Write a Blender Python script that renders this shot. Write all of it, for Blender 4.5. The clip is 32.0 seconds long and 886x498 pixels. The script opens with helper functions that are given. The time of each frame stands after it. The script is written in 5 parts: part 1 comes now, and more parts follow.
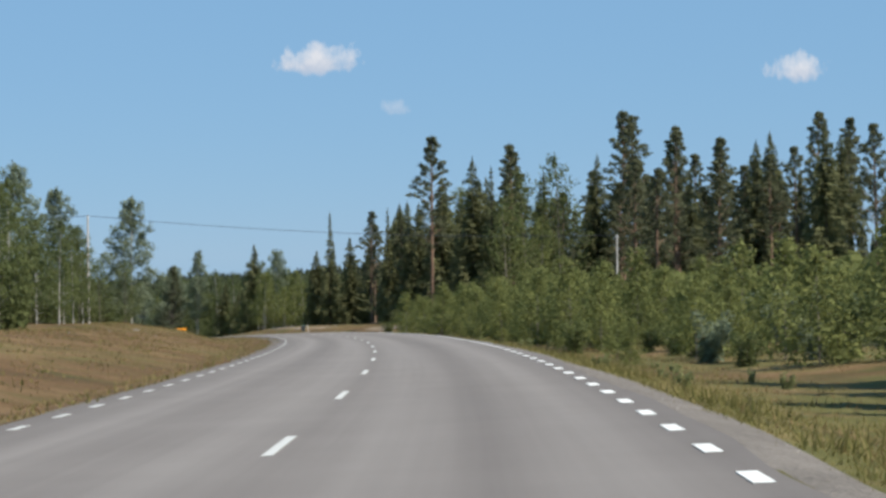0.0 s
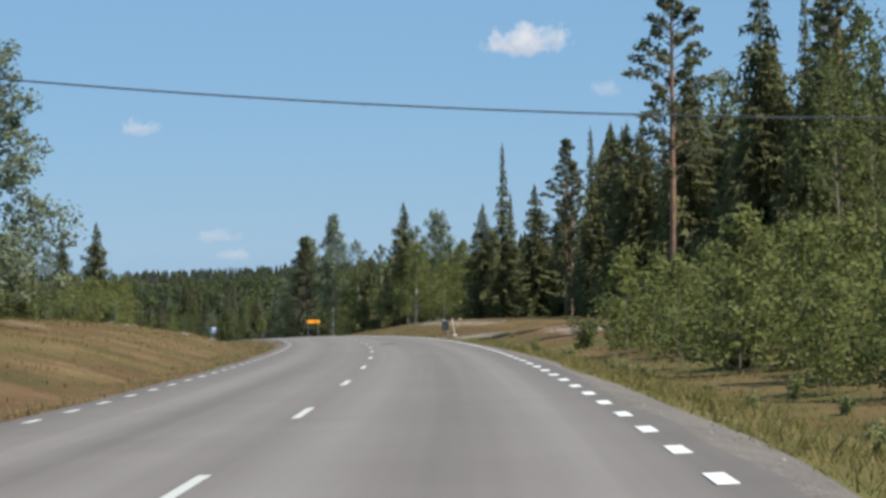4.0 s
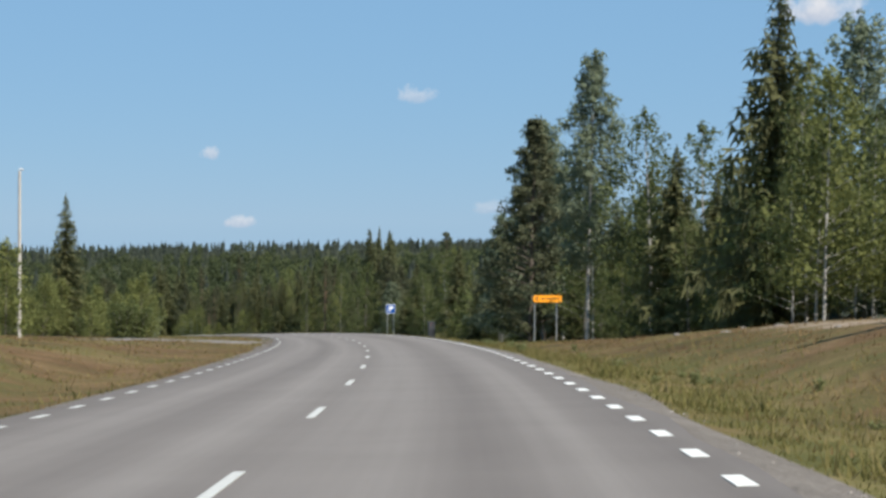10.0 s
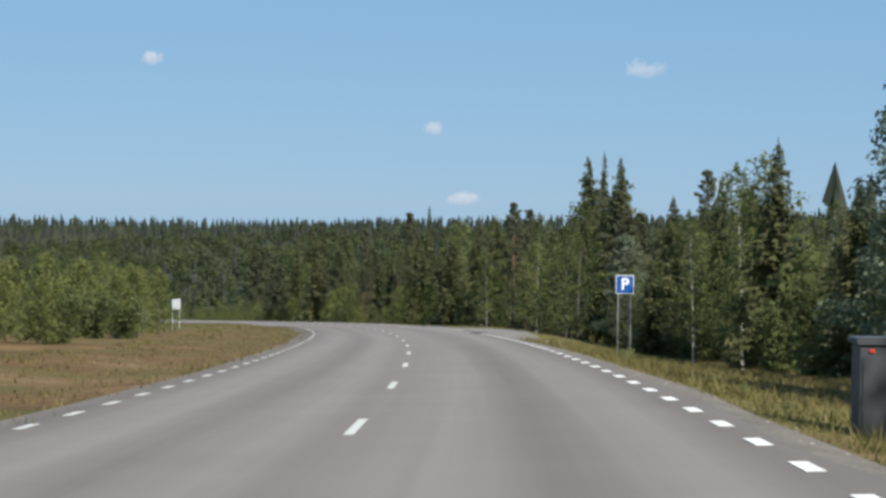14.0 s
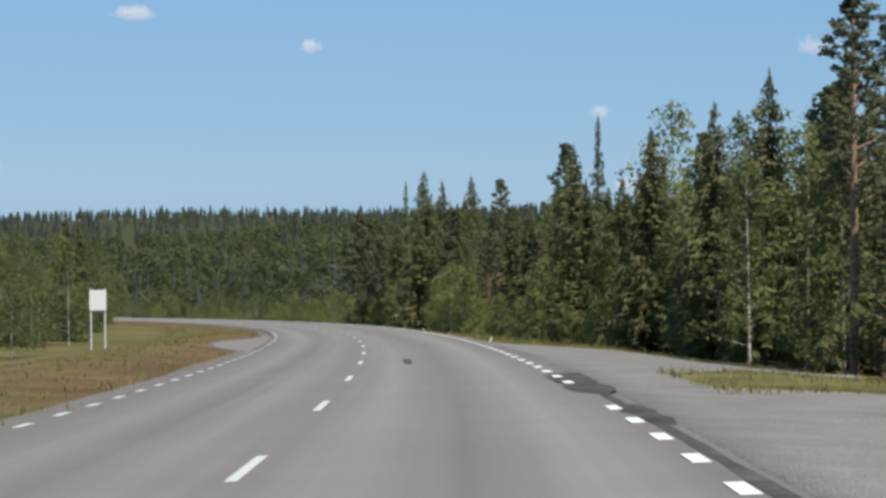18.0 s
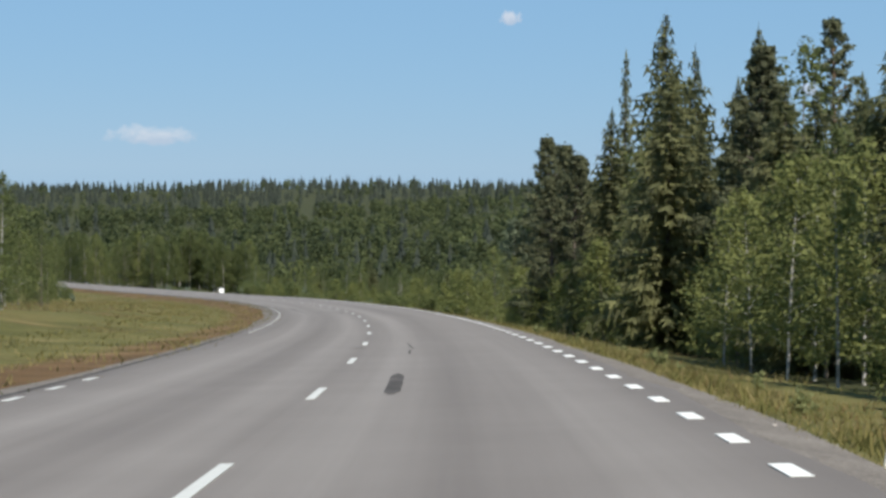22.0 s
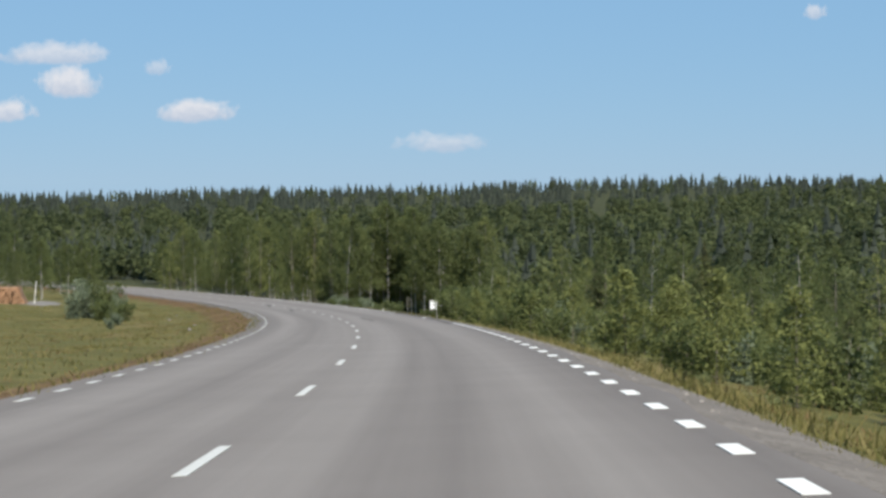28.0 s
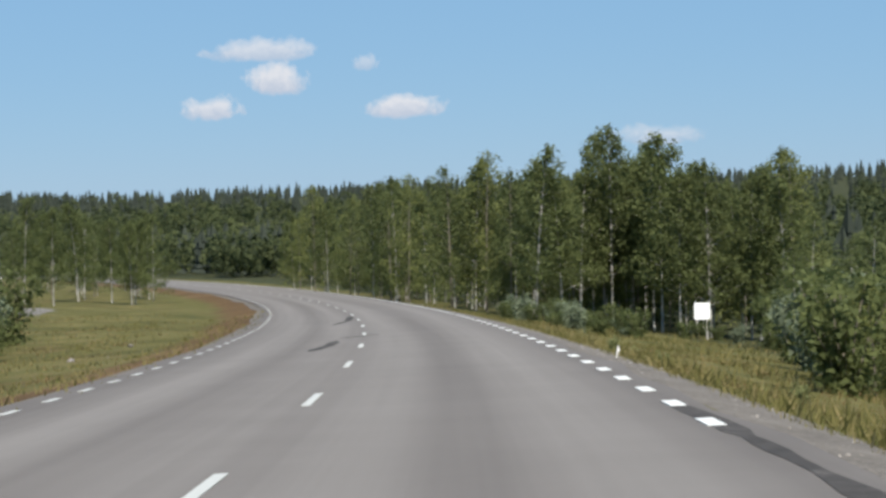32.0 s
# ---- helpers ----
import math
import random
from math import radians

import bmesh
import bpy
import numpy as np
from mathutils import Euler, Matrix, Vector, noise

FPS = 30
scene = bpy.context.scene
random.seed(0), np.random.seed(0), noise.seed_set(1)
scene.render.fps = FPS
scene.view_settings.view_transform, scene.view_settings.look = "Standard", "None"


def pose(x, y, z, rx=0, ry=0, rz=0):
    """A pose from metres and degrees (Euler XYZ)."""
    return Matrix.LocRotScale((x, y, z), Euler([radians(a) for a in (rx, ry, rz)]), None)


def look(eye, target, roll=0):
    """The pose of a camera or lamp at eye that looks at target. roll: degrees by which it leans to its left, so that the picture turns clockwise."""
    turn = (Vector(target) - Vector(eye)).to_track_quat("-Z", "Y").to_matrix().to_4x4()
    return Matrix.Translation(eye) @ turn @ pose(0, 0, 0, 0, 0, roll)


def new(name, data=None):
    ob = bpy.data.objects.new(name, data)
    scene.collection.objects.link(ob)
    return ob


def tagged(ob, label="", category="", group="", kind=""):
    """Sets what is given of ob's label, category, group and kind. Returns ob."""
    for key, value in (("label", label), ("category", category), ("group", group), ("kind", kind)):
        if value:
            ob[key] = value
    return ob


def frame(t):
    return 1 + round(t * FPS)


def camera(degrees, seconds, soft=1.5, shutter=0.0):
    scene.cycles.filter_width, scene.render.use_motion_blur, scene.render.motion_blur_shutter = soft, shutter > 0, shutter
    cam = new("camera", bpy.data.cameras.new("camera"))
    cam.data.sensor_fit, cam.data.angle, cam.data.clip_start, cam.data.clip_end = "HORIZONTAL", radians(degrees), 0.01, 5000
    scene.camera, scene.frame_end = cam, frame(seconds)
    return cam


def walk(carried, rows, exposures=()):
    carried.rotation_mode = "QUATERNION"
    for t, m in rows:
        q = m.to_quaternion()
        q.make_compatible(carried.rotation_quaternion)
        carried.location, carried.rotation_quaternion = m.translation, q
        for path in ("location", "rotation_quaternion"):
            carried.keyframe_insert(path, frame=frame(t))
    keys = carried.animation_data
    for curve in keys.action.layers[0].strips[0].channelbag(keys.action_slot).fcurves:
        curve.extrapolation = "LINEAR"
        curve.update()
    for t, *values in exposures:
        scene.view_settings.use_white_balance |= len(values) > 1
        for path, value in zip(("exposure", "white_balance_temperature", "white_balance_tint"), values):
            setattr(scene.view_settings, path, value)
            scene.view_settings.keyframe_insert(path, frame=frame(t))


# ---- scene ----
cam = camera(21.7, 32.0, soft=3.0)
ROWS = [
    (0.0, 0.12, 0.04, 1.12, 90.12, 0.78, -0.53),
    (0.5, 0.51, 14.66, 0.76, 89.95, 0.82, -0.10),
    (1.0, 0.77, 29.29, 0.39, 90.20, 0.91, 0.38),
    (1.5, 0.88, 43.89, 0.04, 90.18, 0.64, 0.94),
    (2.0, 0.83, 58.51, -0.33, 90.29, 0.61, 1.57),
    (2.5, 0.59, 73.16, -0.68, 90.20, 0.56, 2.39),
    (3.0, 0.23, 87.85, -1.05, 89.87, 0.85, 3.39),
    (3.5, -0.24, 102.54, -1.47, 89.88, 1.21, 4.18),
    (5.5, -4.73, 161.26, -3.14, 89.73, -0.64, 6.42),
    (6.0, -6.13, 175.63, -3.59, 89.63, -0.35, 6.98),
    (6.5, -7.74, 189.96, -4.05, 89.42, -0.13, 7.41),
    (7.0, -9.42, 204.28, -4.52, 89.84, -0.46, 7.88),
    (7.5, -11.24, 218.63, -5.03, 89.10, -0.76, 8.35),
    (8.0, -13.22, 233.00, -5.53, 89.52, 0.12, 8.88),
    (8.5, -15.25, 247.32, -6.01, 89.34, -0.37, 9.48),
    (9.0, -17.41, 261.54, -6.51, 89.55, -0.73, 10.16),
    (9.5, -19.70, 275.66, -7.00, 89.25, -0.37, 11.01),
    (10.0, -22.18, 289.64, -7.53, 89.32, -0.28, 11.64),
    (10.5, -24.73, 303.56, -8.08, 88.99, -0.62, 12.20),
    (11.0, -27.42, 317.47, -8.65, 89.06, -0.02, 12.92),
    (11.5, -30.35, 331.35, -9.20, 89.10, -0.15, 13.55),
    (12.0, -33.48, 345.26, -9.74, 89.07, -0.14, 14.27),
    (12.5, -36.78, 359.18, -10.32, 89.11, 0.38, 15.19),
    (13.0, -40.31, 373.12, -10.88, 88.97, -0.18, 16.16),
    (13.5, -44.20, 386.97, -11.51, 88.81, -0.60, 16.93),
    (15.5, -60.08, 441.67, -13.97, 88.85, -0.36, 17.92),
    (16.0, -64.26, 455.12, -14.66, 88.41, 0.10, 18.49),
    (16.5, -68.52, 468.50, -15.32, 88.53, -0.19, 19.22),
    (17.0, -72.94, 481.78, -15.98, 88.35, 0.33, 19.98),
    (17.5, -77.54, 494.96, -16.61, 88.44, 0.01, 20.56),
    (18.0, -82.22, 508.08, -17.27, 88.52, 0.41, 21.38),
    (18.5, -87.12, 521.17, -17.95, 88.02, 0.04, 22.19),
    (19.0, -92.25, 534.23, -18.65, 88.32, -0.06, 23.13),
    (19.5, -97.61, 547.27, -19.38, 87.91, -0.40, 23.81),
    (20.0, -103.12, 560.33, -20.16, 87.82, -0.04, 24.24),
    (20.5, -108.76, 573.41, -20.93, 88.28, -0.19, 24.66),
    (21.0, -114.43, 586.50, -21.67, 88.42, 0.07, 25.25),
    (21.5, -120.28, 599.51, -22.43, 88.33, 0.42, 25.60),
    (22.0, -126.26, 612.46, -23.17, 88.01, -0.45, 26.31),
    (22.5, -132.34, 625.36, -23.91, 88.35, -0.58, 27.03),
    (23.0, -138.56, 638.18, -24.65, 88.35, -0.09, 27.60),
    (23.5, -144.89, 650.95, -25.36, 88.10, 0.26, 28.32),
    (24.0, -151.44, 663.63, -26.10, 88.17, 0.35, 29.03),
    (24.5, -158.17, 676.18, -26.83, 88.25, -0.05, 29.73),
    (25.0, -164.89, 688.66, -27.58, 88.12, -0.11, 30.43),
    (25.5, -171.79, 701.02, -28.36, 88.33, 0.22, 31.02),
    (27.5, -200.57, 749.37, -31.35, 88.15, 0.15, 33.21),
    (28.0, -208.11, 761.22, -32.07, 88.28, 0.49, 33.65),
    (28.5, -215.62, 773.08, -32.74, 88.79, 0.86, 34.35),
    (29.0, -223.30, 784.85, -33.43, 88.42, 1.42, 35.13),
    (29.5, -231.12, 796.47, -34.09, 88.42, 1.10, 36.04),
    (30.0, -239.15, 807.89, -34.75, 88.36, 1.52, 36.98),
    (30.5, -247.32, 819.13, -35.47, 88.42, 1.78, 37.77),
    (31.0, -255.59, 830.27, -36.19, 88.14, 1.12, 38.24),
    (31.5, -264.05, 841.26, -36.89, 88.64, 0.38, 38.76),
    (32.0, -272.56, 852.20, -37.57, 88.32, 1.21, 38.95),
]
walk(cam, [(t, pose(x, y, z, rx, ry, rz)) for t, x, y, z, rx, ry, rz in ROWS])

# ---- sky, sun ----
SUN_EL, SUN_AZ = radians(50), radians(123)   # azimuth clockwise from +y
world = bpy.data.worlds.new("sky")
scene.world = world
world.use_nodes = True
wn = world.node_tree.nodes
sky = wn.new("ShaderNodeTexSky")
sky.sky_type, sky.sun_disc = "NISHITA", False
sky.sun_elevation, sky.sun_rotation = SUN_EL, SUN_AZ
sky.altitude, sky.air_density, sky.dust_density, sky.ozone_density = 2000, 1.0, 0.0, 3.0
tint = wn.new("ShaderNodeMix")          # thin even haze in the blue
tint.data_type = "RGBA"
tint.inputs[0].default_value = 0.82
tint.inputs[7].default_value = (1.85, 3.66, 5.85, 1)
world.node_tree.links.new(sky.outputs[0], tint.inputs[6])
world.node_tree.links.new(tint.outputs[2], wn["Background"].inputs[0])
wn["Background"].inputs[1].default_value = 0.076
sun = new("sun", bpy.data.lights.new("sun", "SUN"))
sun.data.energy, sun.data.angle, sun.data.color = 5.0, radians(0.6), (1.0, 0.94, 0.85)
sun.matrix_world = look((0, 0, 0), (-math.cos(SUN_EL) * math.sin(SUN_AZ), -math.cos(SUN_EL) * math.cos(SUN_AZ), -math.sin(SUN_EL)))
scene.view_settings.exposure = 0.6


# ---- materials ----
class Mat:
    """A small builder of node materials."""

    def __init__(self, name, rough=0.9, spec=0.3):
        self.m = bpy.data.materials.new(name)
        self.m.use_nodes = True
        self.t = self.m.node_tree
        self.b = self.t.nodes["Principled BSDF"]
        self.b.inputs["Roughness"].default_value = rough
        self.b.inputs["Specular IOR Level"].default_value = spec

    def node(self, kind, **inputs):
        n = self.t.nodes.new(kind)
        for k, v in inputs.items():
            self.put(n, k.replace("_", " "), v)
        return n

    def put(self, n, k, v):
        if isinstance(v, bpy.types.NodeSocket):
            self.t.links.new(v, n.inputs[k])
        else:
            n.inputs[k].default_value = v

    def where(self, kind="Object", scale=(1, 1, 1)):
        c = self.t.nodes.new("ShaderNodeTexCoord").outputs[kind]
        mp = self.t.nodes.new("ShaderNodeMapping")
        mp.inputs["Scale"].default_value = scale
        self.t.links.new(c, mp.inputs[0])
        return mp.outputs[0]

    def noise(self, vec, scale, detail=4.0, rough=0.6):
        n = self.node("ShaderNodeTexNoise", Vector=vec, Scale=scale, Detail=detail, Roughness=rough)
        return n.outputs["Fac"]

    def ramp(self, fac, *stops):
        r = self.t.nodes.new("ShaderNodeValToRGB")
        e = r.color_ramp.elements
        while len(e) < len(stops):
            e.new(0.5)
        for el, (p, c) in zip(e, stops):
            el.position, el.color = p, (*c, 1)
        self.t.links.new(fac, r.inputs[0])
        return r.outputs[0]

    def mix(self, fac, a, b, how="MIX"):
        n = self.t.nodes.new("ShaderNodeMix")
        n.data_type, n.blend_type = "RGBA", how
        for i, v in ((0, fac), (6, a), (7, b)):
            if isinstance(v, bpy.types.NodeSocket):
                self.t.links.new(v, n.inputs[i])
            else:
                n.inputs[i].default_value = v if i == 0 else (*v, 1)
        return n.outputs[2]

    def math(self, op, a, b=0.0, c=0.0):
        n = self.t.nodes.new("ShaderNodeMath")
        n.operation = op
        for i, v in enumerate((a, b, c)):
            if isinstance(v, bpy.types.NodeSocket):
                self.t.links.new(v, n.inputs[i])
            else:
                n.inputs[i].default_value = v
        return n.outputs[0]

    def colour(self, c):
        self.put(self.b, "Base Color", c if isinstance(c, bpy.types.NodeSocket) else (*c, 1))
        return self

    def bump(self, h, strength=0.4, dist=0.02):
        n = self.node("ShaderNodeBump", Strength=strength, Distance=dist, Height=h)
        self.t.links.new(n.outputs[0], self.b.inputs["Normal"])
        return self


def leaf_mat(name, dark, light, sub=0.25, scale=0.9, speck=0.3, band=(0.2, 0.85)):
    """Foliage: varied per clump and per tree, slightly translucent."""
    k = Mat(name, 0.75, 0.15)
    g = k.t.nodes.new("ShaderNodeNewGeometry").outputs["Random Per Island"]
    o = k.t.nodes.new("ShaderNodeObjectInfo").outputs["Random"]
    n = k.noise(k.where("Object"), scale, 2)
    f = k.math("ADD", k.math("MULTIPLY", g, speck), k.math("MULTIPLY", n, 1.05 - speck))
    c = k.ramp(f, (band[0], dark), (band[1], light))
    c = k.mix(k.math("MULTIPLY", o, 0.35), c, tuple(0.55 * d + 0.2 * l for d, l in zip(dark, light)))
    k.colour(c)
    tr = k.node("ShaderNodeBsdfTranslucent", Color=c)
    mx = k.t.nodes.new("ShaderNodeMixShader")
    mx.inputs[0].default_value = sub
    k.t.links.new(k.b.outputs[0], mx.inputs[1])
    k.t.links.new(tr.outputs[0], mx.inputs[2])
    k.t.links.new(mx.outputs[0], k.t.nodes["Material Output"].inputs[0])
    return k.m


def bark_mat(name, stops, scale=(6, 6, 1.5), bump=0.6):
    k = Mat(name, 0.9, 0.2)
    v = k.where("Object", scale)
    n = k.noise(v, 1.5, 5)
    k.colour(k.ramp(n, *stops)).bump(n, bump, 0.03)
    return k.m


def plain_mat(name, col, rough=0.5, spec=0.4, metal=0.0, dirt=0.25, scale=8):
    k = Mat(name, rough, spec)
    n = k.noise(k.where("Object"), scale, 4)
    k.colour(k.mix(k.math("MULTIPLY", n, dirt), col, tuple(c * 0.45 for c in col)))
    k.b.inputs["Metallic"].default_value = metal
    return k.m


M_SPRUCE = leaf_mat("spruce_needles", (0.086, 0.092, 0.05), (0.225, 0.228, 0.098), 0.5)
M_PINE = leaf_mat("pine_needles", (0.07, 0.078, 0.046), (0.18, 0.188, 0.1), 0.5)
M_BIRCH = leaf_mat("birch_leaves", (0.068, 0.085, 0.034), (0.172, 0.196, 0.07), 0.5)
M_SILVER = leaf_mat("grey_green_leaves", (0.10, 0.125, 0.075), (0.27, 0.31, 0.20), 0.4)
M_YOUNG = leaf_mat("young_leaves", (0.108, 0.126, 0.044), (0.26, 0.274, 0.092), 0.5)
# far needles greyer, bluer and flatter: distance haze painted into the colour
M_FARCON = leaf_mat("hazed_far_needles", (0.045, 0.056, 0.045), (0.078, 0.093, 0.068), 0.4, 0.09, 0.1, (0.36, 0.72))
M_FARLEAF = leaf_mat("far_broad_leaves", (0.04, 0.054, 0.026), (0.125, 0.145, 0.058), 0.45, 0.07, 0.12, (0.38, 0.68))
M_BARK = bark_mat("spruce_bark", ((0.3, (0.06, 0.05, 0.04)), (0.7, (0.17, 0.14, 0.115))))
M_PBARK = bark_mat("pine_bark", ((0.3, (0.12, 0.075, 0.05)), (0.7, (0.27, 0.18, 0.125))))
M_WBARK = bark_mat("birch_bark", ((0.33, (0.05, 0.045, 0.04)), (0.47, (0.36, 0.345, 0.315)), (0.8, (0.56, 0.545, 0.515))), (3, 3, 9), 0.3)
M_TWIG = bark_mat("twig_bark", ((0.3, (0.10, 0.085, 0.07)), (0.7, (0.25, 0.22, 0.18))))


def ground_mat():
    k = Mat("heath_and_grass", 0.95, 0.1)
    v = k.where("Object")
    big = k.noise(v, 0.09, 4)
    mid = k.noise(v, 0.6, 5)
    fine = k.noise(v, 6.0, 4)
    patch = k.noise(v, 0.22, 4)
    tone = k.math("ADD", k.math("MULTIPLY", patch, 0.45), k.math("ADD", k.math("MULTIPLY", mid, 0.3), k.math("MULTIPLY", fine, 0.25)))
    grass = k.ramp(tone, (0.36, (0.052, 0.056, 0.018)), (0.5, (0.094, 0.088, 0.03)), (0.66, (0.175, 0.145, 0.062)))
    heath = k.ramp(tone, (0.36, (0.05, 0.036, 0.018)), (0.5, (0.106, 0.064, 0.031)), (0.66, (0.19, 0.13, 0.068)))
    def share(name, gain=0.9):
        att = k.t.nodes.new("ShaderNodeAttribute")
        att.attribute_name = name
        w = k.math("ADD", k.math("MULTIPLY", big, 0.5), k.math("MULTIPLY", mid, 0.4))
        return k.ramp(k.math("ADD", w, k.math("SUBTRACT", att.outputs["Fac"], gain)), (0.0, (0, 0, 0)), (0.16, (1, 1, 1)))

    floor = k.ramp(mid, (0.3, (0.024, 0.028, 0.014)), (0.7, (0.058, 0.062, 0.028)))
    sand = k.ramp(k.math("ADD", k.math("MULTIPLY", mid, 0.5), k.math("MULTIPLY", fine, 0.5)), (0.3, (0.12, 0.085, 0.056)), (0.55, (0.25, 0.195, 0.14)), (0.75, (0.42, 0.36, 0.29)))
    col = k.mix(share("heath"), grass, heath)
    col = k.mix(share("sand"), col, sand)
    col = k.mix(share("wood"), col, floor)
    k.colour(col).bump(k.math("ADD", mid, fine), 0.7, 0.12)
    return k.m


def road_mat():
    k = Mat("worn_asphalt", 0.85, 0.25)
    uv = k.where("UV")
    sep = k.node("ShaderNodeSeparateXYZ", Vector=uv)
    d = sep.outputs[0]
    along = k.where("UV", (1, 0.006, 1))
    streak = k.noise(along, 1.3, 5, 0.65)
    fine = k.noise(uv, 55, 3)
    blot = k.noise(uv, 0.35, 4)
    wob = k.math("ADD", d, k.math("MULTIPLY", k.math("SUBTRACT", k.noise(k.where("UV", (0.4, 0.012, 1)), 1.0, 2), 0.5), 0.9))
    wear = k.ramp(k.math("MULTIPLY_ADD", wob, 0.1, 0.5), (0.1, (0.36, 0.36, 0.36)), (0.16, (0.46, 0.46, 0.46)), (0.23, (0.68, 0.68, 0.68)), (0.32, (0.44, 0.44, 0.44)), (0.40, (0.66, 0.66, 0.66)), (0.47, (0.52, 0.52, 0.52)),
                  (0.56, (0.68, 0.68, 0.68)), (0.655, (0.43, 0.43, 0.43)), (0.75, (0.67, 0.67, 0.67)), (0.84, (0.42, 0.42, 0.42)), (0.93, (0.36, 0.36, 0.36)), (1.0, (0.28, 0.28, 0.28)))
    f = k.math("ADD", k.math("MULTIPLY", streak, 0.34), k.math("MULTIPLY", blot, 0.14))
    f = k.math("ADD", f, k.math("MULTIPLY", wear, 0.62))
    f = k.math("ADD", f, k.math("MULTIPLY", fine, 0.12))
    c = k.ramp(f, (0.4, (0.085, 0.0735, 0.066)), (0.62, (0.144, 0.128, 0.116)), (0.84, (0.21, 0.191, 0.175)))
    k.colour(c).bump(fine, 0.35, 0.006)
    return k.m


def gravel_mat(name, a, b, scale=22):
    k = Mat(name, 0.95, 0.2)
    v = k.where("Object")
    vor = k.node("ShaderNodeTexVoronoi", Vector=v, Scale=scale)
    n = k.noise(v, 0.8, 4)
    f = k.math("ADD", k.math("MULTIPLY", vor.outputs["Color"], 0.4), k.math("MULTIPLY", n, 0.6))
    k.colour(k.ramp(f, (0.25, a), (0.8, b))).bump(vor.outputs["Distance"], 0.6, 0.03)
    return k.m


M_GROUND, M_ROAD = ground_mat(), road_mat()
M_GRAVEL = gravel_mat("shoulder_gravel", (0.085, 0.074, 0.064), (0.2, 0.178, 0.156))
M_TRACK = gravel_mat("track_gravel", (0.115, 0.106, 0.097), (0.225, 0.21, 0.193), 34)
M_PAINT = plain_mat("road_paint", (0.68, 0.68, 0.65), 0.7, 0.3, 0, 0.35, 5)
M_PAINT_OLD = plain_mat("worn_road_paint", (0.52, 0.52, 0.49), 0.7, 0.3, 0, 0.6, 9)


def patch_mat():
    """Bitumen worn through to the grey asphalt in blotches."""
    k = Mat("bitumen_patch", .95, .15)
    v = k.where("Object")
    n = k.math("ADD", k.math("MULTIPLY", k.noise(v, 1.1, 5, .65), .6), k.math("MULTIPLY", k.noise(v, 9, 4), .4))
    k.colour(k.ramp(n, (.36, (.034, .031, .029)), (.54, (.062, .056, .052)), (.68, (.13, .117, .109)))).bump(k.noise(v, 40, 3), .3, .005)
    return k.m


M_PATCH = patch_mat()


# ---- mesh helpers ----
def mesh_ob(name, verts, faces, mat, parent=None, smooth=False):
    me = bpy.data.meshes.new(name)
    me.from_pydata([tuple(v) for v in verts], [], [tuple(f) for f in faces])
    for m in (mat if isinstance(mat, (list, tuple)) else [mat]):
        me.materials.append(m)
    if smooth:
        me.polygons.foreach_set("use_smooth", [True] * len(me.polygons))
    ob = new(name, me)
    ob.parent = parent
    return ob


class Soup:
    """Collects triangles and quads of one mesh."""

    def __init__(self):
        self.v, self.f = [], []

    def add(self, pts, faces):
        n = len(self.v)
        self.v += [tuple(p) for p in pts]
        self.f += [tuple(i + n for i in q) for q in faces]

    def box(self, c, size, m=None):
        x, y, z = (a / 2 for a in size)
        p = [Vector((sx * x, sy * y, sz * z)) for sz in (-1, 1) for sy in (-1, 1) for sx in (-1, 1)]
        p = [(m @ q if m else q) + Vector(c) for q in p]
        self.add(p, [(0, 2, 3, 1), (4, 5, 7, 6), (0, 1, 5, 4), (1, 3, 7, 5), (3, 2, 6, 7), (2, 0, 4, 6)])

    def tube(self, pts, radii, sides=6):
        pts = [Vector(p) for p in pts]
        rings = []
        for i, p in enumerate(pts):
            t = (pts[min(i + 1, len(pts) - 1)] - pts[max(i - 1, 0)]).normalized()
            a = t.cross(Vector((0.31, 0.95, 0.05))).normalized()
            b = t.cross(a)
            rings.append([p + radii[i] * (math.cos(2 * math.pi * k / sides) * a + math.sin(2 * math.pi * k / sides) * b) for k in range(sides)])
        n = sides
        faces = [(i * n + k, i * n + (k + 1) % n, (i + 1) * n + (k + 1) % n, (i + 1) * n + k) for i in range(len(pts) - 1) for k in range(n)]
        faces += [tuple(range(n - 1, -1, -1)), tuple((len(pts) - 1) * n + k for k in range(n))]
        self.add([q for r in rings for q in r], faces)

    def done(self, name, mat, parent=None, smooth=False):
        return mesh_ob(name, self.v, self.f, mat, parent, smooth)


# ---- the line of the road: a long left-hand curve running downhill ----
# (metres along, heading in degrees left of +y, grade)
LINE = [(-60, -4.68, -0.0187), (0, -1.96, -0.021), (75, 1.48, -0.0265), (150, 4.65, -0.0303), (225, 7.75, -0.0338), (300, 10.89, -0.0377),
        (375, 14.1, -0.0418), (450, 17.37, -0.0459), (525, 20.66, -0.0495), (600, 23.92, -0.0517), (675, 27.15, -0.0526), (750, 30.38, -0.0519),
        (825, 33.73, -0.0504), (900, 37.35, -0.0493), (1000, 42.12, -0.0421), (1120, 47.58, -0.0335), (1320, 56.55, -0.0265), (1500, 62.4, -0.0156), (1800, 62.4, 0)]
S0, S1, DS = -60, 4600, 1.0
SS = np.arange(S0, S1 + DS, DS)
_s, _hd, _gr = zip(*LINE)
HD = np.interp(SS, _s, _hd)
TX, TY = -np.sin(np.radians(HD)), np.cos(np.radians(HD))
_g = np.interp(SS, _s, _gr)
_i0 = int(-S0 / DS)


def _walkup(a, start):
    c = np.concatenate([[0], np.cumsum((a[1:] + a[:-1]) / 2 * DS)])
    return c - c[_i0] + start


